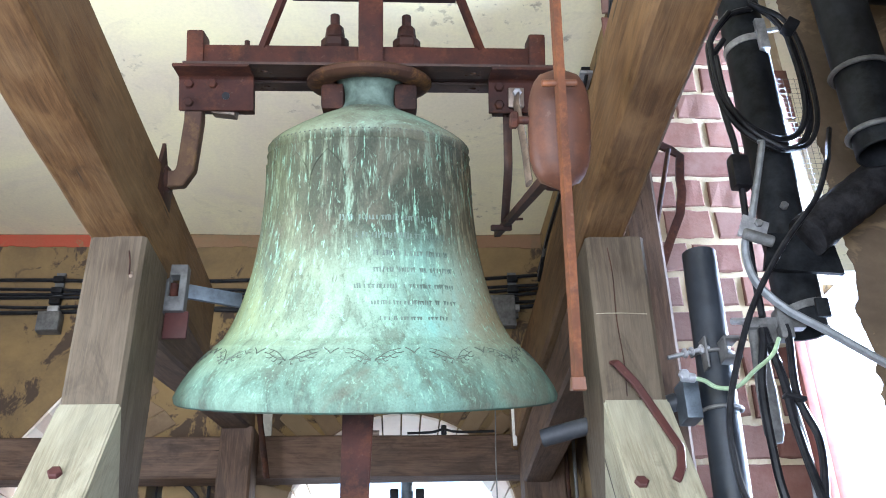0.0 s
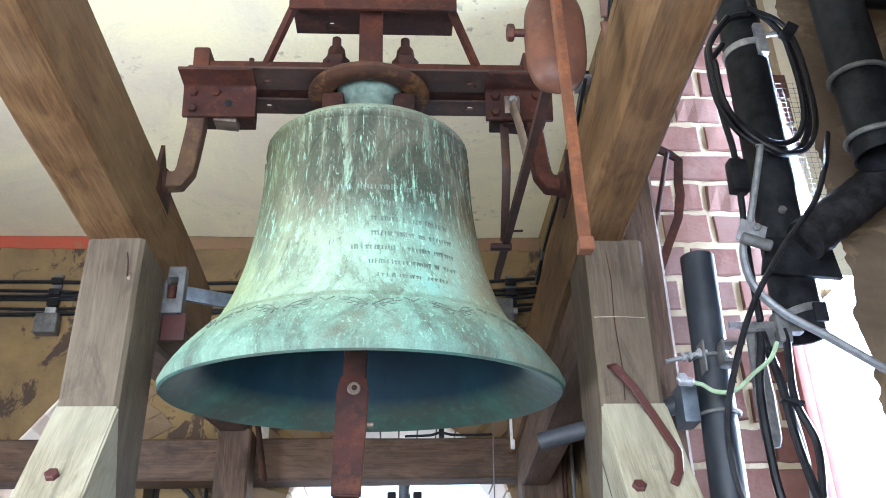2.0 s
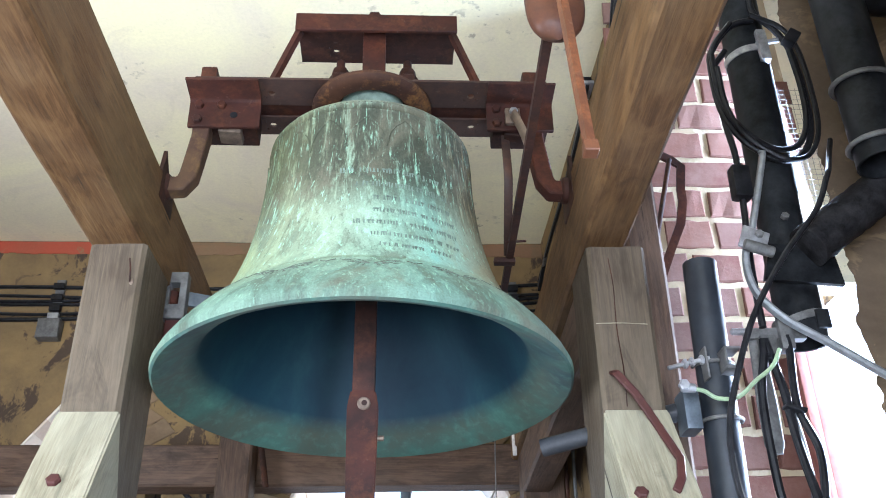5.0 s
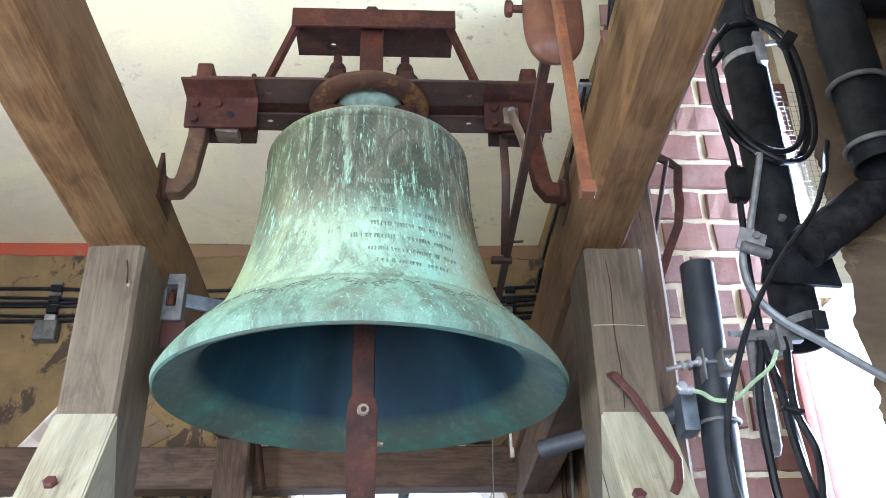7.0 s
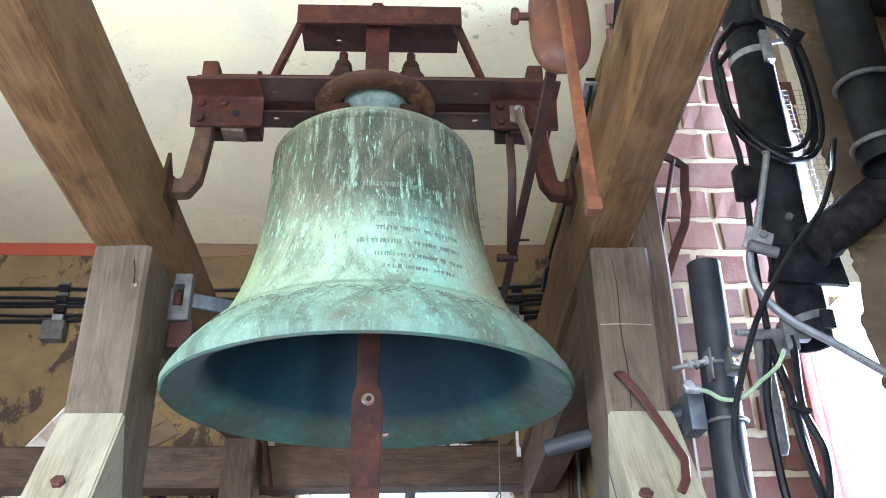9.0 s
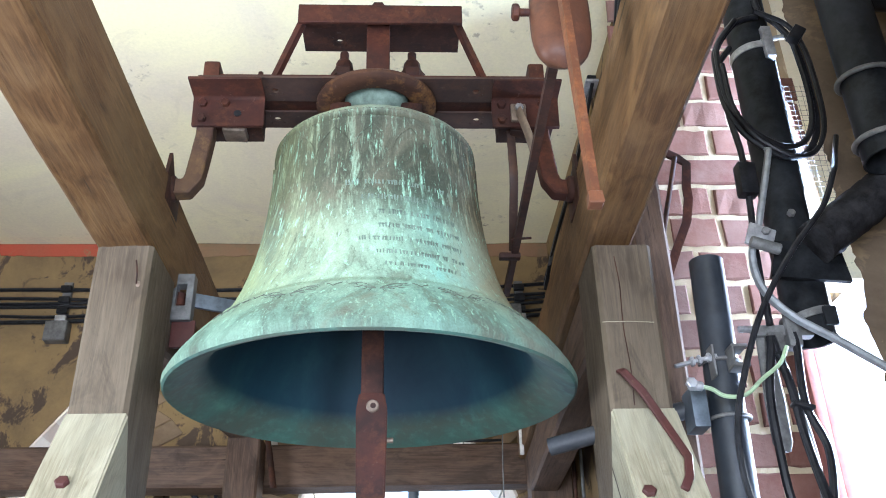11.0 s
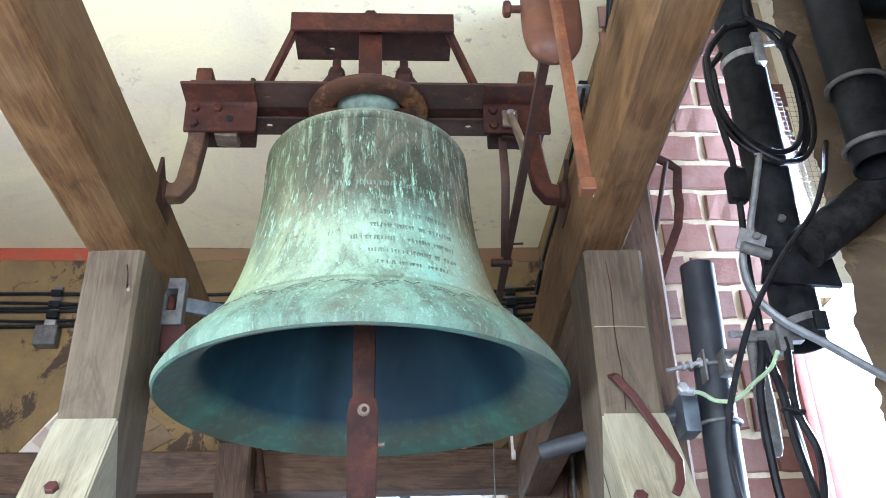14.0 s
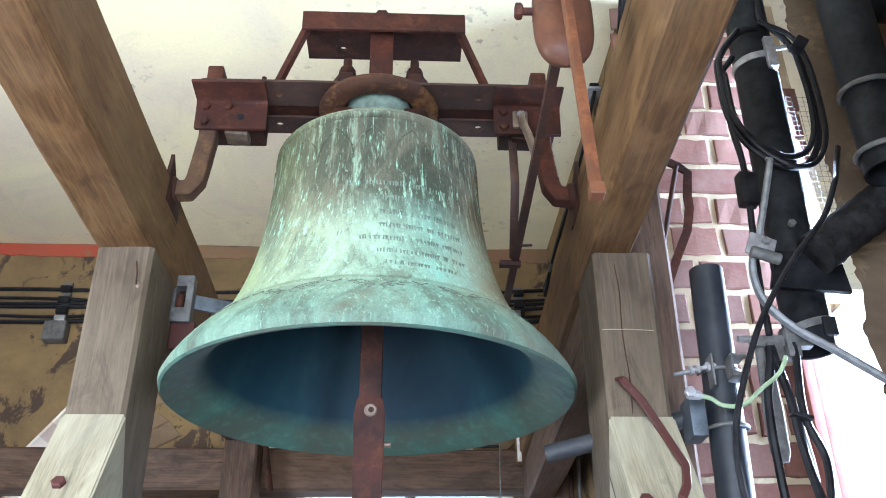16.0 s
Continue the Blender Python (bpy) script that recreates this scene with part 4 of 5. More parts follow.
    rod(bm, (0.272, -0.664, 0.02), (0.325, -0.662, 0.022), 0.0055, n=10)
    part("cross_pin", bm, RUST_BRIGHT, bell)
    # clapper, hanging inside from the crown
    cl = new("clapper")
    cl.parent = bell
    cl["label"] = "flat rusted iron clapper"
    bm = bmesh.new()
    box(bm, -0.022, 0.022, -0.012, 0.012, -0.49, 0.03, 0.004)
    part("clapper_shank", bm, RUST_DARK, cl)
    bm = bmesh.new()
    vs = [(-0.024, 0.0), (0.024, 0.0), (0.030, -0.035), (0.026, -0.229), (-0.026, -0.229), (-0.030, -0.035)]
    a = [bm.verts.new((x, -0.028, -0.475 + z)) for x, z in vs]
    b = [bm.verts.new((x, -0.010, -0.475 + z)) for x, z in vs]
    bm.faces.new(a)
    bm.faces.new(b[::-1])
    for i in range(6):
        bm.faces.new((a[i], b[i], b[(i + 1) % 6], a[(i + 1) % 6]))
    bmesh.ops.bevel(bm, geom=bm.edges[:], offset=0.003, segments=2, affect="EDGES")
    tail = part("clapper_tail", bm, RUST, cl, "red-brown flat iron tail")
    bm = bmesh.new()
    rod(bm, (0.002, -0.026, -0.503), (0.002, -0.033, -0.503), 0.0125, n=20)
    part("bolt", bm, WORN, tail, "worn round bolt head")
    part("bolt_hole", rod(bmesh.new(), (0.003, -0.0328, -0.503), (0.003, -0.0336, -0.503), 0.0055, n=14, bev=False), RUST_DARK, tail)
    part("stub", rod(bmesh.new(), (0.026, 0.004, -0.560), (0.041, 0.004, -0.560), 0.0055, n=12), WORN, cl, "short worn stub beside the tail")
    return bell, cl


SWING = [(0.0, -21.6), (0.1, -21.48), (0.2, -18.52), (0.3, -13.56), (0.4, -7.61), (0.5, -1.69), (0.6, 4.65), (0.7, 11.52), (0.8, 17.42), (0.9, 20.85), (1.0, 20.6), (1.1, 18.29), (1.2, 14.69), (1.3, 10.43), (1.4, 6.14),
         (1.5, 2.43), (1.6, -0.52), (1.7, -2.96), (1.8, -4.9), (1.9, -6.32), (2.0, -7.23), (2.1, -7.48), (2.2, -6.75), (2.3, -5.27), (2.4, -3.4), (2.5, -1.49), (2.6, 0.58), (2.7, 2.81), (2.8, 4.58), (2.9, 5.3), (3.0, 4.93),
         (3.1, 3.95), (3.2, 2.45), (3.3, 0.68), (3.4, -1.1), (3.5, -2.67), (3.6, -4.02), (3.7, -5.19), (3.8, -5.9), (3.9, -5.93), (4.0, -5.46), (4.1, -4.57), (4.25, -2.3), (4.5, 1.8), (4.75, 3.9), (5.0, 2.22), (5.25, -1.29),
         (5.5, -4.34), (5.75, -4.65), (6.0, -1.71), (6.25, 1.83), (6.5, 3.03), (6.75, 1.3), (7.0, -1.33), (7.25, -3.83), (7.5, -4.22), (7.75, -1.99), (8.0, 0.53), (8.25, 1.66), (8.5, 1.24), (8.75, -0.89), (9.0, -2.96),
         (9.25, -3.26), (9.5, -2.21), (9.75, -0.51), (10.0, 0.76), (10.25, 0.64), (10.5, -0.56), (10.75, -1.94), (11.0, -2.6), (11.25, -1.7), (11.5, -0.43), (11.75, -0.01), (12.0, -0.24), (12.25, -0.89), (12.5, -1.48),
         (12.75, -1.58), (13.0, -1.26), (13.25, -0.99), (13.5, -0.82), (14.0, -0.97), (14.5, -1.0), (15.0, -0.9), (15.5, -1.0), (16.0, -1.1)]
# the clapper's own swing against the plumb line, and its lean to the side
CLAPPER = [(0.0, -1.0, 1.5), (0.35, 6.5, 2.0), (0.5, 6.5, 2.0), (0.7, 5.0, 0.8), (1.0, -4.0, 0.0), (1.5, -0.5, 0.8), (2.0, 5.5, 2.0), (2.5, -2.0, 0.3), (3.0, 2.0, 0.0), (3.5, 3.0, 0.5), (4.0, -3.5, 0.4), (4.75, 2.5, 0.3), (5.5, -2.5, 0.5), (6.0, 2.0, 0.3),
           (6.5, -1.4, 0.0), (7.0, -1.3, 0.0), (7.5, 4.5, 0.6), (8.0, -2.6, 0.0), (8.5, 1.4, 0.0), (9.0, 3.9, 0.2), (9.75, -1.5, 0.0), (10.5, 2.0, 0.0), (11.25, -1.0, 0.0), (12.0, 1.0, 0.0), (13.0, -0.5, 0.0), (14.0, 0.4, 0.0), (16.0, 0.0, 0.0)]


def at_time(rows, t):
    for (a, va), (b, vb) in zip(rows, rows[1:]):
        if a <= t <= b:
            s = (t - a) / (b - a)
            return va + (vb - va) * s * s * (3 - 2 * s)
    return rows[-1][1]


def motions():
    walk(BELL, [(t, pose(0, 0, AX, -a)) for t, a in SWING])
    own = [(t, a) for t, a, _ in CLAPPER]
    lean = [(t, s) for t, _, s in CLAPPER]
    walk(CLAP, [(t, pose(0, 0, 0, a - at_time(own, t), at_time(lean, t))) for t, a in SWING])


# ---- pipes, cables and fittings ----
def on_y(y, pts):
    return [(x, y, z) for x, z in pts]


def cable(name, pts, r, mat, label, category="cable", group="", flat=1.0, n=8):
    return tagged(part(name, tube(bmesh.new(), pts, r, n, 8, flat), mat), label, category, group)


def band_clamp(name, c, r, w, mat, parent, label=""):
    """A strip clamp round an upright pipe."""
    bm = lathe(bmesh.new(), [(r + 0.0005, -w / 2), (r + 0.004, -w / 2), (r + 0.004, w / 2), (r + 0.0005, w / 2)], 36, True)
    return part(name, bm, mat, parent, label, at=c if isinstance(c, Matrix) else Matrix.Translation(c))


def side_fittings():
    # big upright conduit with clamps
    c = thing("steel_conduit", (0.897, 0.0, 2.187), "thick dark painted steel conduit with cables tied to it", "pipe")
    part("conduit_tube", pipe(bmesh.new(), (0, 0, 0), (0.025, 0, 1.188), 0.050), STEEL_PIPE, c)
    band_clamp("band_clamp", pose(0.016, 0, 0.742, 0, -5), 0.050, 0.018, ZINC, c, "shiny galvanised band clamp")
    bm = bmesh.new()
    box(bm, 0.022, 0.046, -0.062, -0.036, 0.700, 0.790, 0.003)
    part("clamp_lock", bm, ZINC, c, "galvanised clamp lock")
    bm = bmesh.new()
    rod(bm, (0.02, -0.05, 0.752), (0.072, -0.062, 0.757), 0.006, n=8)
    part("clamp_screw", bm, ZINC, c)
    band_clamp("band_clamp", pose(0.001, 0, 0.045, 0, -12), 0.050, 0.016, ZINC_DULL, c, "dull galvanised band clamp")
    bm = bmesh.new()
    hexagon(bm, (-0.010, -0.050, 0.268), (0, -1, 0.2), 0.009, 0.012)
    part("bolt", bm, ZINC_DULL, c)
    bm = bmesh.new()
    box(bm, 0.006, 0.034, -0.060, -0.050, 0.010, 0.052, 0.004)
    part("clamp_plate", bm, STEEL_PIPE, c)

    # second conduit, open at its lower end, with two round hoops
    c = thing("open_conduit", (1.047, -0.20, 2.495), "dark steel conduit with an open lower end and two hoops", "pipe")
    part("conduit_tube", pipe(bmesh.new(), (0, 0, 0), (0, 0, 0.882), 0.055, 0.005), STEEL_PIPE, c)
    for z in (0.045, 0.202):
        bm = bmesh.new()
        tube(bm, [(0.061 * math.cos(a), 0.061 * math.sin(a), z + 0.006 * math.sin(a)) for a in [2 * math.pi * k / 24 for k in range(25)]], 0.006, 8, smooth=False)
        part("hoop", bm, ZINC_DULL, c, "dull grey wire hoop")
    part("elbow", rod(bmesh.new(), (0, 0.0, 0.47), (0.25, 0.05, 0.50), 0.046, n=24), STEEL_PIPE, c)

    # wrapped branch pipe that rises to the right, and the plate below it
    bm = bmesh.new()
    n = 30
    path = []
    for i in range(n + 1):
        s = i / n
        path.append(Vector((0.905 + 0.30 * s, -0.085 - 0.03 * s, 2.365 + 0.215 * s)))
    d = (path[-1] - path[0]).normalized()
    u = Vector((0, -1, 0))
    w = d.cross(u)
    rings = []
    for i, p in enumerate(path):
        ring = []
        for k in range(20):
            a = 2 * math.pi * k / 20
            r = 0.046 + 0.0012 * math.sin(i * 2.1 + k * 0.3) + 0.0022 * noise.noise((i * 0.9, k * 1.1, 2))
            ring.append(bm.verts.new(p + (u * math.cos(a) + w * math.sin(a)) * r))
        rings.append(ring)
    ring_faces(bm, rings)
    bm.faces.new(rings[0][::-1])
    bm.faces.new(rings[-1])
    tagged(part("wrapped_branch_pipe", bm, WRAP), "black tarred wrapping round a slanting branch pipe", "pipe")
    bm = bmesh.new()
    vs = [(0.812, 2.303), (0.978, 2.291), (0.968, 2.385), (0.835, 2.385)]
    a = [bm.verts.new((x, -0.062, z)) for x, z in vs]
    b = [bm.verts.new((x, -0.050, z)) for x, z in vs]
    bm.faces.new(a)
    bm.faces.new(b[::-1])
    for i in range(4):
        bm.faces.new((a[i], b[i], b[(i + 1) % 4], a[(i + 1) % 4]))
    tagged(part("bracket_plate", bm, STEEL_PIPE), "dark steel plate bolted before the conduit", "bracket")

    # black plastic pole with its bracket
    c = thing("antenna_pole", (0.675, 0.0, 1.5), "black plastic pipe standing upright before the brick wall", "pipe")
    part("pole_tube", pipe(bmesh.new(), (0, 0, 0), (0.029, 0, 0.868), 0.0355, 0.004), BLACK_PIPE, c)
    bm = lathe(bmesh.new(), [(0.0005, 0.0), (0.0305, 0.0), (0.0305, 0.004), (0.0005, 0.004)], 28)
    part("pole_cap", bm, BLACK_PIPE, c, at=pose(0.0288, 0, 0.860, 0, 1.9))
    for z in (0.521, 0.635):
        bm = bmesh.new()
        tube(bm, [(0.018 + 0.0405 * math.cos(a), 0.0405 * math.sin(a), z) for a in [math.pi + math.pi * k / 14 for k in range(15)]], 0.004, 8, smooth=False)
        part("u_bolt", bm, ZINC_DULL, c, "galvanised u-bolt")
    bm = bmesh.new()
    rod(bm, (-0.083, -0.034, 0.620), (0.002, -0.038, 0.640), 0.0045, n=10)
    part("threaded_rod", bm, ZINC, c)
    for x in (-0.052, -0.038, -0.018):
        bm = bmesh.new()
        hexagon(bm, (x, -0.036, 0.640 + x * 0.235), (1, 0, 0.2), 0.010, 0.008)
        part("nut", bm, ZINC, c)
    bm = bmesh.new()
    box(bm, -0.010, -0.006, -0.05, 0.0, 0.595, 0.660, 0.001)
    part("clamp_tab", bm, ZINC_DULL, c)
    bm = bmesh.new()
    box(bm, 0.020, 0.052, -0.075, -0.030, 0.605, 0.612, 0.001)
    box(bm, 0.020, 0.024, -0.075, -0.030, 0.612, 0.645, 0.001)
    box(bm, 0.020, 0.052, -0.075, -0.030, 0.645, 0.651, 0.001)
    part("u_bracket", bm, ZINC_DULL, c, "open galvanised u-bracket")
    bm = bmesh.new()
    box(bm, -0.060, -0.028, -0.03, 0.03, 0.50, 0.58, 0.004)
    part("saddle", bm, BLUE_GREY, c)
    # cross pipe through the frame that carries the pole
    c = thing("cross_pipe", (0.36, 0.135, 2.010), "grey steel cross pipe behind the oak post", "pipe")
    part("pipe_tube", pipe(bmesh.new(), (0, 0, 0), (0.335, -0.13, 0.055), 0.0185, 0.004), DARK_PLASTIC, c)

    # cable clamp block and what hangs from it
    c = thing("cable_clamp", (0.80, -0.04, 2.19), "galvanised cable clamp holding several cables", "clamp")
    part("clamp_bar", one_box(-0.045, 0.078, -0.012, 0.012, -0.014, 0.010, 0.004), ZINC_DULL, c)
    bm = bmesh.new()
    rod(bm, (-0.07, 0, 0.005), (-0.04, 0, 0.005), 0.007, n=10)
    part("clamp_screw", bm, ZINC, c)
    bm = bmesh.new()
    box(bm, -0.022, 0.012, -0.02, 0.01, -0.052, -0.008, 0.005)
    part("clamp_jaw", bm, ZINC_DULL, c)
    bm = bmesh.new()
    box(bm, 0.018, 0.048, -0.022, 0.014, -0.04, 0.028, 0.008)
    part("clamp_jaw", bm, ZINC_DULL, c)
    bm = bmesh.new()
    hexagon(bm, (-0.01, -0.02, -0.062), (0.4, -1, 0), 0.011, 0.012)
    part("bolt", bm, STEEL_PIPE, c)
    bm = bmesh.new()
    prof = [(0.0, -0.155), (0.012, -0.152), (0.018, -0.135), (0.019, -0.05), (0.016, 0.02), (0.014, 0.085), (0.0, 0.09)]
    lathe(bm, [(r + 0.0005, z) for r, z in prof], 20)
    bmesh.ops.scale(bm, vec=(1.05, 0.5, 1), verts=bm.verts)
    tagged(part("strain_relief", bm, ZINC_DULL, at=pose(0.777, -0.035, 2.10, 0, 1, 0)), "long grey metal strain relief hanging below the clamp", "fitting")

    G = "cable bundle at the conduit"
    B = "black cable coiled and tied to the conduit"
    loop = [(0.914, 3.003), (0.855, 2.979), (0.800, 2.905), (0.788, 2.848), (0.791, 2.733), (0.822, 2.655), (0.870, 2.610), (0.911, 2.594), (0.955, 2.610), (0.987, 2.672), (0.996, 2.776), (0.990, 2.901), (0.963, 2.971)]
    for k, (y, dx, dz, sx, sz, r, first, last, tail) in enumerate(((-0.065, 0.0, 0.0, 1.0, 1.0, 0.008, 0, 13, [(0.92, 3.03), (0.93, 3.12)]), (-0.076, -0.005, 0.010, 0.94, 0.95, 0.007, 1, 12, []), (-0.086, 0.006, -0.012, 1.0, 1.0, 0.006, 3, 13, [(0.90, 3.00)]))):
        pts = [(0.892 + (x - 0.892) * sx + dx, 2.80 + (z - 2.80) * sz + dz) for x, z in loop[first:last]] + tail
        cable("black_cable", on_y(y, pts), r, RUBBER, B, group=G)
    cable("black_cable", on_y(-0.06, [(0.832, 2.908), (0.793, 2.839), (0.797, 2.701), (0.805, 2.601), (0.800, 2.485), (0.789, 2.335), (0.787, 2.196)]), 0.0075, RUBBER, "straight black cable with an inline connector", group=G)
    bm = bmesh.new()
    box(bm, -0.020, 0.020, -0.016, 0.016, -0.04, 0.04, 0.006)
    tagged(part("cable_connector", bm, RUBBER, at=pose(0.800, -0.066, 2.532, 0, 2, 4)), "chunky black inline cable connector", "connector")
    bm = bmesh.new()
    box(bm, -0.015, 0.015, -0.012, 0.012, -0.022, 0.022, 0.004)
    tagged(part("cable_gland", bm, RUBBER, at=pose(0.985, -0.088, 2.925, 0, 35, 0)), "black cable gland with a small steel screw", "connector")
    cable("flat_grey_cable", on_y(-0.085, [(0.853, 2.60), (0.849, 2.577), (0.795, 2.404), (0.770, 2.341), (0.776, 2.265), (0.823, 2.205), (0.902, 2.153), (0.985, 2.096), (1.10, 2.02)]), 0.011, GREY_CABLE, "flat grey ribbed cable that runs off to the wall", group=G, flat=0.7)
    c = thing("cable_clip", (0.788, -0.10, 2.373), "galvanised cable clip with a hex screw", "clamp")
    part("clip_plate", one_box(-0.028, 0.028, -0.004, 0.004, -0.026, 0.026, 0.003, m=pose(0, 0, 0, 0, 22, 0)), ZINC, c)
    bm = bmesh.new()
    rod(bm, (-0.028, -0.012, -0.016), (0.03, -0.012, -0.036), 0.012, n=14)
    part("clip_barrel", bm, ZINC_DULL, c)
    bm = bmesh.new()
    hexagon(bm, (0.01, -0.004, 0.01), (0, -1, 0), 0.009, 0.009)
    part("screw", bm, ZINC_DULL, c)
    cable("black_cable", [(1.06, -0.01, 2.69), (1.01, -0.07, 2.60), (0.967, -0.13, 2.53)] + on_y(-0.16, [(0.940, 2.489), (0.901, 2.410), (0.815, 2.307), (0.728, 2.175), (0.666, 2.032), (0.644, 1.949), (0.642, 1.870), (0.652, 1.81), (0.68, 1.72)]), 0.0062, RUBBER, "black cable that bows down before the pole", group=G)
    cable("black_cable", on_y(-0.06, [(0.782, 2.17), (0.778, 2.138), (0.759, 2.055), (0.755, 1.946), (0.760, 1.843), (0.79, 1.75)]), 0.0085, RUBBER, "black cable hanging from the clamp", group=G)
    cable("black_cable", on_y(-0.06, [(0.785, 2.17), (0.790, 2.138), (0.803, 2.066), (0.809, 1.967), (0.828, 1.843), (0.85, 1.75)]), 0.0085, RUBBER, "black cable hanging from the clamp", group=G)
    cable("black_cable", on_y(-0.055, [(0.832, 2.18), (0.834, 2.149), (0.826, 2.034), (0.850, 1.947), (0.838, 1.844), (0.82, 1.75)]), 0.008, RUBBER, "black cable hanging from the clamp", group=G)
    cable("grey_cable", on_y(-0.045, [(0.80, 2.15), (0.818, 2.03), (0.828, 1.92), (0.822, 1.80)]), 0.006, GREY_CABLE, "thin grey cable hanging from the clamp", group=G)
    bm = bmesh.new()
    box(bm, -0.02, 0.02, -0.012, 0.012, -0.004, 0.004, 0.002)
    tagged(part("cable_tie", bm, RUBBER, at=pose(0.814, -0.066, 2.026, 0, 15, 0)), "black plastic cable tie round two cables", "cable tie")
    cable("earth_wire", on_y(-0.085, [(0.612, 2.061), (0.638, 2.055), (0.662, 2.041), (0.701, 2.043), (0.739, 2.074), (0.779, 2.105), (0.80, 2.14)]), 0.0042, EARTH, "yellow and green earth wire with a crimped lug", group=G)
    bm = bmesh.new()
    rod(bm, (0.595, -0.085, 2.062), (0.622, -0.085, 2.060), 0.009, n=10)
    hexagon(bm, (0.598, -0.09, 2.063), (0, -1, 0), 0.011, 0.012)
    tagged(part("cable_lug", bm, ZINC), "crimped metal cable lug with a bolt", "connector")
    # bird mesh in the upper light of the window
    c = thing("bird_mesh", (1.04, 0.215, 2.60), "fine wire bird mesh before bright daylight", "wire mesh")
    bm = bmesh.new()
    for i in range(9):
        rod(bm, (0.0 + i * 0.016, 0, 0), (0.0 + i * 0.016, 0, 0.42), 0.0006, n=4, bev=False)
    for j in range(27):
        rod(bm, (0, 0.001, j * 0.016), (0.135, 0.001, j * 0.016), 0.0006, n=4, bev=False)
    tagged(part("wires", bm, ZINC_DULL, c), kind="stuff")


def iron_on_posts():
    # cranked hook on the front post
    bm = bmesh.new()
    path = [(0.472, -0.070, 2.098), (0.474, -0.088, 2.090), (0.505, -0.092, 2.048), (0.533, -0.10, 1.990), (0.550, -0.158, 1.907), (0.540, -0.18, 1.868), (0.526, -0.187, 1.845)]
    rings = []
    for i, p in enumerate(path):
        t = (Vector(path[min(i + 1, len(path) - 1)]) - Vector(path[max(i - 1, 0)])).normalized()
        side = Vector((0, 1, 0))
        nr = t.cross(side).normalized()
        up = nr.cross(t)
        rings.append([bm.verts.new(Vector(p) + nr * a * 0.0075 + up * b * 0.004) for a, b in ((-1, -1), (1, -1), (1, 1), (-1, 1))])
    ring_faces(bm, rings)
    bm.faces.new(rings[0][::-1])
    bm.faces.new(rings[-1])
    bmesh.ops.bevel(bm, geom=bm.edges[:], offset=0.0015, segments=1, affect="EDGES")
    tagged(part("iron_hook", bm, RED_PAINT), "bent flat iron hook in red-brown paint on the post", "hook")
    # bent flat bar on the side of the post
    bm = bmesh.new()
    path = [(0.690, 0.125, 2.742), (0.732, 0.13, 2.722), (0.751, 0.13, 2.705), (0.741, 0.13, 2.640), (0.741, 0.13, 2.606), (0.727, 0.13, 2.543), (0.698, 0.13, 2.482), (0.659, 0.13, 2.394)]
    rings = []
    for i, p in enumerate(path):
        t = (Vector(path[min(i + 1, len(path) - 1)]) - Vector(path[max(i - 1, 0)])).normalized()
        side = Vector((0, 1, 0))
        nr = t.cross(side).normalized()
        rings.append([bm.verts.new(Vector(p) + nr * a * 0.010 + side * b * 0.004) for a, b in ((-1, -1), (1, -1), (1, 1), (-1, 1))])
    ring_faces(bm, rings)
    bm.faces.new(rings[0][::-1])
    bm.faces.new(rings[-1])
    tagged(part("bent_flat_bar", bm, RUST), "bent rusted flat bar beside the beam", "iron bar")
    bm = bmesh.new()
    rod(bm, (0.722, 0.12, 2.72), (0.640, 0.12, 2.42), 0.006, n=10)
    tagged(part("thin_rod", bm, RUST_DARK), "thin dark iron rod beside the bent bar", "iron bar")
    # timber shape added in place of dark ragged masonry beside the bricks
    timber("side_masonry", (0.628, 0.16, 0.0), (0.628, 0.16, AX + 0.16), 0.085, 0.10, WOOD_DARK, 21)
    tagged(bpy.data.objects["side_masonry"], "dark upright standing in for ragged masonry beside the brick wall", "post")
    # small nail hook on the other post
    bm = tube(bmesh.new(), [(-0.462, -0.07, 2.285), (-0.459, -0.082, 2.29), (-0.458, -0.09, 2.305), (-0.464, -0.085, 2.33)], 0.0016, 6, 5)
    tagged(part("nail_hook", bm, RUST_DARK), "small bent nail in the oak post", "nail")
    bm = lathe(bmesh.new(), [(0.001, 0.002), (0.010, 0.0015), (0.012, 0.0)], 12)
    bmesh.ops.scale(bm, vec=(0.35, 0.6, 1), verts=bm.verts)
    tagged(part("plaster_dab", bm, WORN, at=pose(-0.458, -0.0715, 2.285, 90)), "pale chipped spot in the wood", "dab")
    # switch latch on the inner side of the post
    c = thing("limit_switch", (-0.428, 0.15, AX - 0.195), "pale metal switch bracket with a slot, on the post", "switch")
    bm = bmesh.new()
    prof = [(-0.026, -0.056), (0.026, -0.056), (0.026, 0.056), (-0.026, 0.056)]
    hole = [(-0.011, -0.022), (0.011, -0.022), (0.011, 0.030), (-0.011, 0.030)]
    f = [[bm.verts.new((x, y, z)) for x, z in prof] for y in (-0.018, 0.012)]
    g = [[bm.verts.new((x, y, z)) for x, z in hole] for y in (-0.018, 0.012)]
    for i in range(4):
        j = (i + 1) % 4
        bm.faces.new((f[0][i], f[0][j], g[0][j], g[0][i]))
        bm.faces.new((f[1][i], g[1][i], g[1][j], f[1][j]))
        bm.faces.new((f[0][i], f[1][i], f[1][j], f[0][j]))
        bm.faces.new((g[0][i], g[0][j], g[1][j], g[1][i]))
    bmesh.ops.bevel(bm, geom=bm.edges[:], offset=0.0012, segments=1, affect="EDGES")
    part("bracket", bm, ZINC_DULL, c)
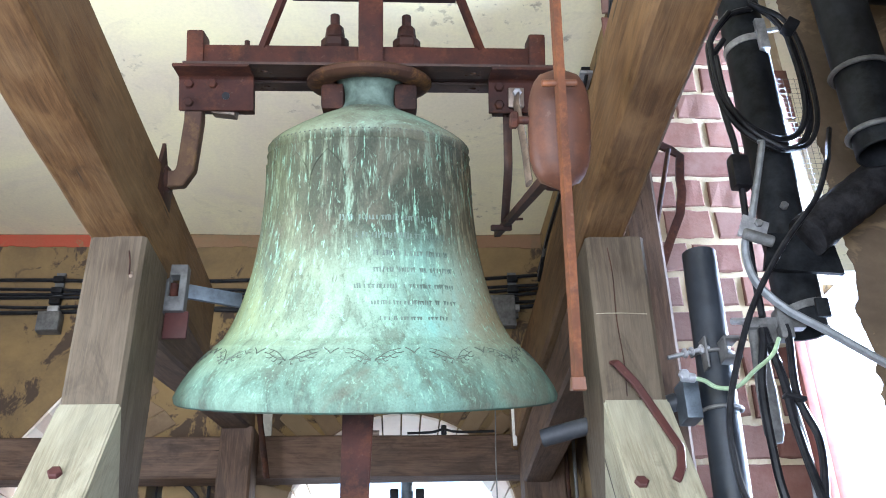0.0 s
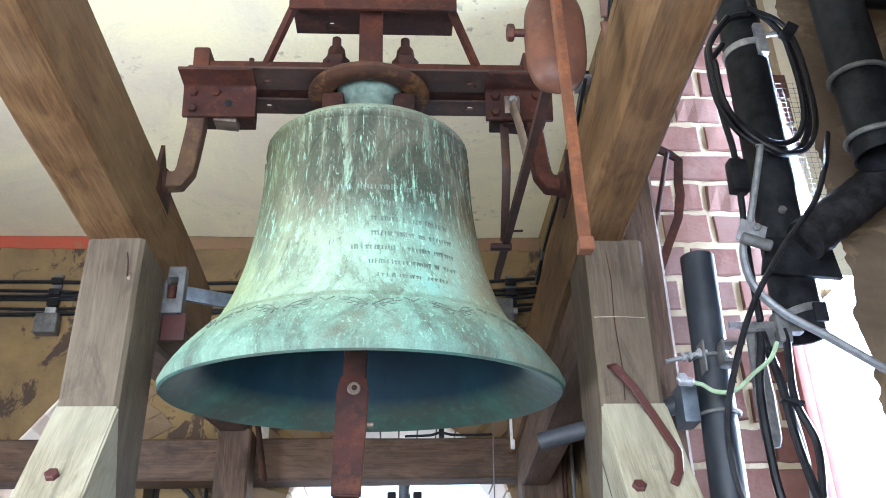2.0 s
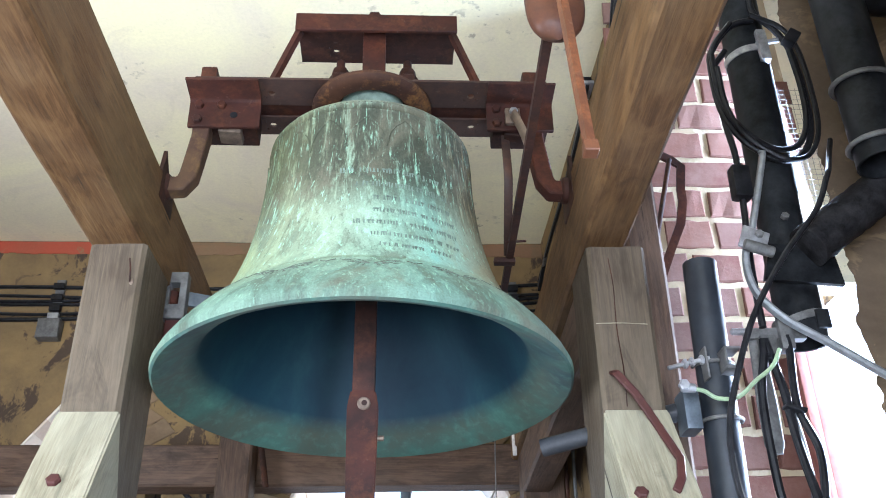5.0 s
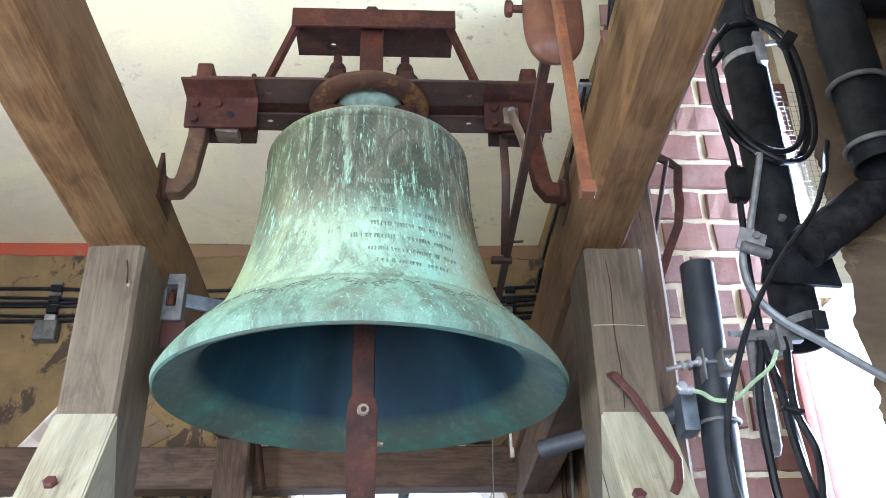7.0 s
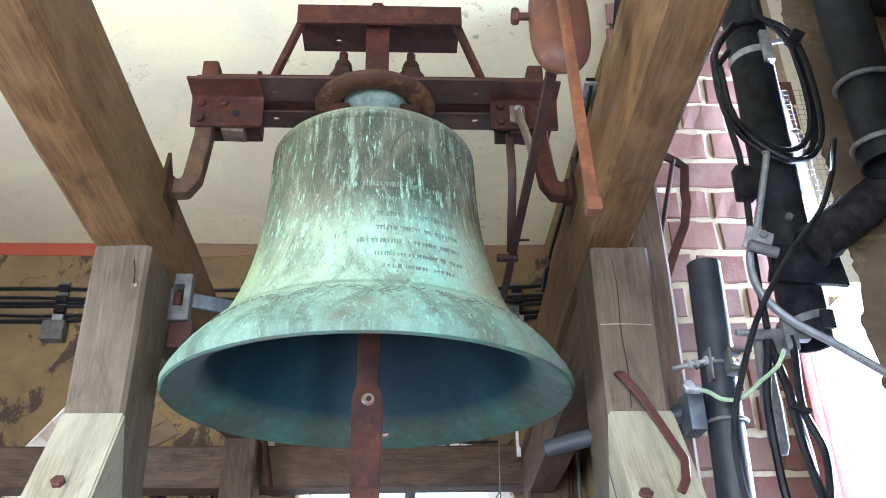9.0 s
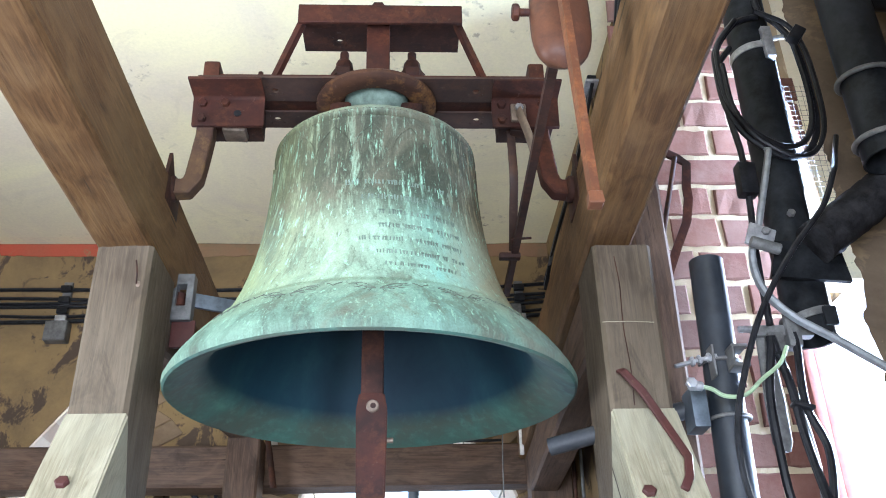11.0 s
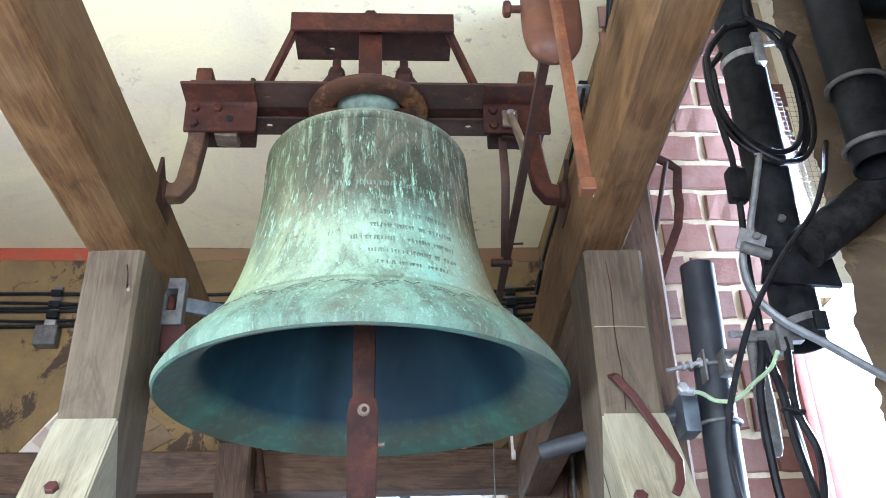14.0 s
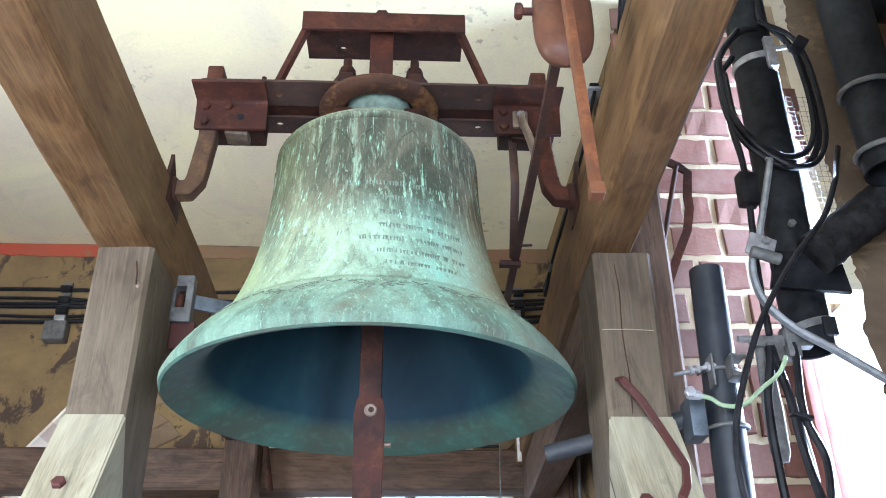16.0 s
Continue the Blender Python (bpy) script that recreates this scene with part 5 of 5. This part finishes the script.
    part("roller", rod(bmesh.new(), (-0.006, 0.006, -0.015), (-0.006, 0.006, 0.018), 0.012, n=14), RUST, c, "rusty roller inside the slot")
    part("arm", one_box(0.026, 0.150, 0.000, 0.010, -0.012, 0.022, 0.002, m=pose(0, 0, 0, 0, 0, 25)), BLUE_GREY, c, "blue-grey steel arm")
    part("lower_plate", one_box(-0.016, 0.036, -0.006, 0.006, -0.115, -0.052, 0.003), RED_PAINT, c, "red-brown steel plate below the bracket")
    part("screw", rod(bmesh.new(), (-0.036, -0.004, 0.005), (-0.026, -0.004, 0.005), 0.008, n=10), RUST, c)


def wall_cables():
    G = "conduits on the back wall"
    rnd = random.Random(3)
    for z, r in ((3.150, 0.008), (3.105, 0.007), (3.088, 0.007), (3.066, 0.007), (3.030, 0.007), (3.008, 0.009)):
        pts = [(XL, YB - 0.018, z - 0.01 + rnd.uniform(-0.006, 0.006))]
        x = XL + 0.35
        while x < 0.6:
            pts.append((x, YB - 0.016 + rnd.uniform(-0.003, 0.003), z + rnd.uniform(-0.007, 0.007)))
            x += 0.35
        pts.append((0.66, YB - 0.02, z + 0.02))
        cable("wall_cable", pts, r, RUBBER, "black cable clipped along the ochre wall", group=G)
    for x in (-1.33, 0.55):
        c = thing("cable_bracket", (x, YB - 0.012, 3.08), "grey cable bracket with clips on the wall", "bracket")
        part("bracket_strip", one_box(-0.018, 0.018, -0.004, 0.010, -0.105, 0.105, 0.002), ZINC_DULL, c)
        for z in (0.07, 0.02, -0.03, -0.065):
            bm = bmesh.new()
            box(bm, -0.022, 0.022, -0.026, -0.004, z - 0.014, z + 0.012, 0.004)
            part("clip", bm, RUBBER if z > -0.05 else ZINC, c)
    c = thing("junction_box", (-1.335, YB - 0.03, 2.955), "small grey metal junction box on the wall", "box")
    part("box_body", one_box(-0.045, 0.045, -0.02, 0.029, -0.042, 0.042, 0.004), ZINC_DULL, c)
    part("box_lid", one_box(-0.02, 0.043, -0.026, -0.020, -0.040, 0.040, 0.002), ZINC_DULL, c)
    bm = one_box(-0.055, 0.055, -0.02, 0.02, -0.07, 0.07, 0.006)
    tagged(part("grey_wall_box", bm, ZINC_DULL, at=pose(0.50, YB - 0.021, 3.00)), "grey box under the cables on the wall", "box")
    G = "cables in the corner of the side wall"
    for k, (dx, r) in enumerate(((0.0, 0.008), (0.018, 0.006), (0.03, 0.009))):
        cable("corner_cable", [(0.672 - 0.004 * k, 0.10 + dx, 3.365), (0.668, 0.26 + dx, 3.22), (0.668, 0.42 + dx, 3.19), (0.668, 0.62 + dx, 3.14), (0.668, 0.80 + dx, 3.0)], r, RUBBER, "black cable running down the side wall", group=G)
    for k in range(3):
        cable("corner_conduit", [(0.668, 0.58 + 0.03 * k, 3.32), (0.668, 0.80 + 0.03 * k, 3.26), (0.668, 1.15 + 0.03 * k, 3.225), (0.668, 1.45 + 0.03 * k, 3.21), (0.66, 1.70, 3.17 - 0.02 * k)], 0.006 + 0.001 * k, ZINC_DULL if k == 1 else RUBBER, "thin conduit along the side wall", group=G)
    c = thing("corner_clip", (0.676, 0.60, 3.33), "galvanised cable clip on the side wall", "clip")
    part("clip_rail", one_box(-0.03, 0.012, -0.03, 0.06, -0.010, 0.0, 0.002), ZINC, c)
    part("clip_block", one_box(-0.02, 0.010, -0.012, 0.03, 0.0, 0.03, 0.004), RUBBER, c)
    # pole and fittings outside the arched opening
    c = thing("outside_pole", (0.104, YB + 0.25, 1.25), "pale blue steel pole standing in the arched opening", "pole")
    part("pole_tube", rod(bmesh.new(), (0, 0, 0), (0, 0, 1.12), 0.024, n=20), BLUE_GREY, c)
    for s in (-1, 1):
        part("fitting", one_box(s * 0.052 - 0.018, s * 0.052 + 0.018, -0.02, 0.02, 1.04, 1.085, 0.006), RUBBER, c)
    for x0, x1, y, z in ((-0.445, -0.411, 1.665, 2.34), (0.466, 0.480, 1.385, 2.34)):
        bm = one_box(x0, x1, y - 0.006, y + 0.006, z, z + (0.32 if x0 < 0 else 0.16), 0.002)
        tagged(part("pale_batten", bm, PALE_PAINT), "narrow white painted batten beside the dark post", "batten")
    bm = bmesh.new()
    tube(bm, [(-0.424, 1.385, 2.56), (-0.418, 1.385, 2.47), (-0.396, 1.38, 2.35), (-0.375, 1.38, 2.235)], 0.011, 8, 8, 0.3)
    tagged(part("hanging_strap", bm, RUST_DARK), "dark iron strap hanging beside the rear post", "strap")
    G = "cables below the rail"
    cable("loop_cable", [(-0.80, 1.725, 2.38), (-0.787, 1.725, 2.349), (-0.718, 1.72, 2.295), (-0.666, 1.72, 2.233), (-0.63, 1.72, 2.1)], 0.009, RUBBER, "dark cable sagging on the wall", group=G)
    cable("loop_cable", [(-0.625, 1.725, 2.40), (-0.628, 1.725, 2.347), (-0.634, 1.72, 2.300), (-0.633, 1.72, 2.232), (-0.62, 1.72, 2.1)], 0.007, RUBBER, "dark cable hanging on the wall", group=G)
    cable("wire_on_rail", [(0.10, 1.545, 2.434), (0.19, 1.54, 2.436), (0.231, 1.54, 2.446), (0.27, 1.54, 2.438), (0.322, 1.54, 2.436), (0.42, 1.54, 2.438)], 0.005, RUBBER, "black wire lying on the oak rail", "wire")
    c = thing("wire_terminal", (0.235, 1.56, 2.431), "small black terminal on the oak rail", "connector")
    part("terminal_body", one_box(-0.010, 0.010, -0.010, 0.010, 0, 0.036, 0.003), RUBBER, c)
    for k in range(2):
        cable("rear_pipe", [(0.633 + 0.030 * k, 1.30, 2.62), (0.633 + 0.028 * k, 1.30, 2.4), (0.631 + 0.026 * k, 1.30, 2.2), (0.631 + 0.026 * k, 1.30, 2.0)], 0.006, ZINC_DULL if k else RUST_DARK, "thin upright pipe beside the rear post", "pipe")
    cable("hanging_wire", [(0.354, 0.9, AX - 0.10), (0.353, 0.9, 2.29), (0.349, 0.9, 2.2), (0.346, 0.9, 2.05)], 0.0018, ZINC_DULL, "thin wire hanging behind the bell", "wire")



# ---- build ----
WALL = chamber()
bell_frame()
BELL, CLAP = swinging_bell()
iron_on_posts()
side_fittings()
wall_cables()
arch_bricks(WALL)


def brick_meshes():
    """Four worn variants of each brick length."""
    rnd = random.Random(23)
    out = {}
    for key, L in (("stretcher", 0.245), ("header", 0.116), ("half", 0.052)):
        kinds = []
        for _ in range(4):
            bm = one_box(0, L, -0.006, 0.003, 0, 0.0750)
            bmesh.ops.subdivide_edges(bm, edges=[e for e in bm.edges if abs(e.verts[0].co.x - e.verts[1].co.x) > 0.5 * L], cuts=3 if L > 0.1 else 1)
            for v in bm.verts:
                v.co += Vector((rnd.uniform(-0.002, 0.002), rnd.uniform(-0.0015, 0.0015), rnd.uniform(-0.0028, 0.0028)))
            bmesh.ops.bevel(bm, geom=[e for e in bm.edges if e.verts[0].co.y < 0 and e.verts[1].co.y < 0 and len(e.link_faces) == 2 and e.calc_face_angle(0) > 0.8], offset=0.0035, segments=1, affect="EDGES")
            me = bpy.data.meshes.new("brick")
            bm.to_mesh(me)
            bm.free()
            me.materials.append(BRICK)
            kinds.append(me)
        out[key] = (kinds, L)
    return out


def lay_bricks():
    wall = bpy.data.objects["wall_brick"]
    meshes = brick_meshes()
    rnd = random.Random(11)
    z, row = 1.537, 0
    while z < ZC - 0.08:
        order = (["header", "header", "header"], ["half", "header", "stretcher"], ["header", "half", "header"], ["stretcher", "header"], ["half", "header", "header"])[row % 5]
        x, k = XR + 0.004 + rnd.uniform(-0.06, 0.0), 0
        end = 1.13 if z > 2.42 else 1.0
        while x < end:
            kinds, L = meshes[order[k % len(order)]]
            if x + L > end + 0.01:
                kinds, L = meshes["half"]
                if x + L > end + 0.01:
                    break
            o = new("brick", rnd.choice(kinds))
            o.parent = wall
            o.matrix_basis = pose(x, 0.2485 + rnd.uniform(-0.003, 0.0015), z + rnd.uniform(-0.0015, 0.0015), 0, rnd.uniform(-0.6, 0.6), rnd.uniform(-0.5, 0.5))
            x += L + rnd.uniform(0.012, 0.019)
            k += 1
        z += 0.0912
        row += 1


lay_bricks()
motions()
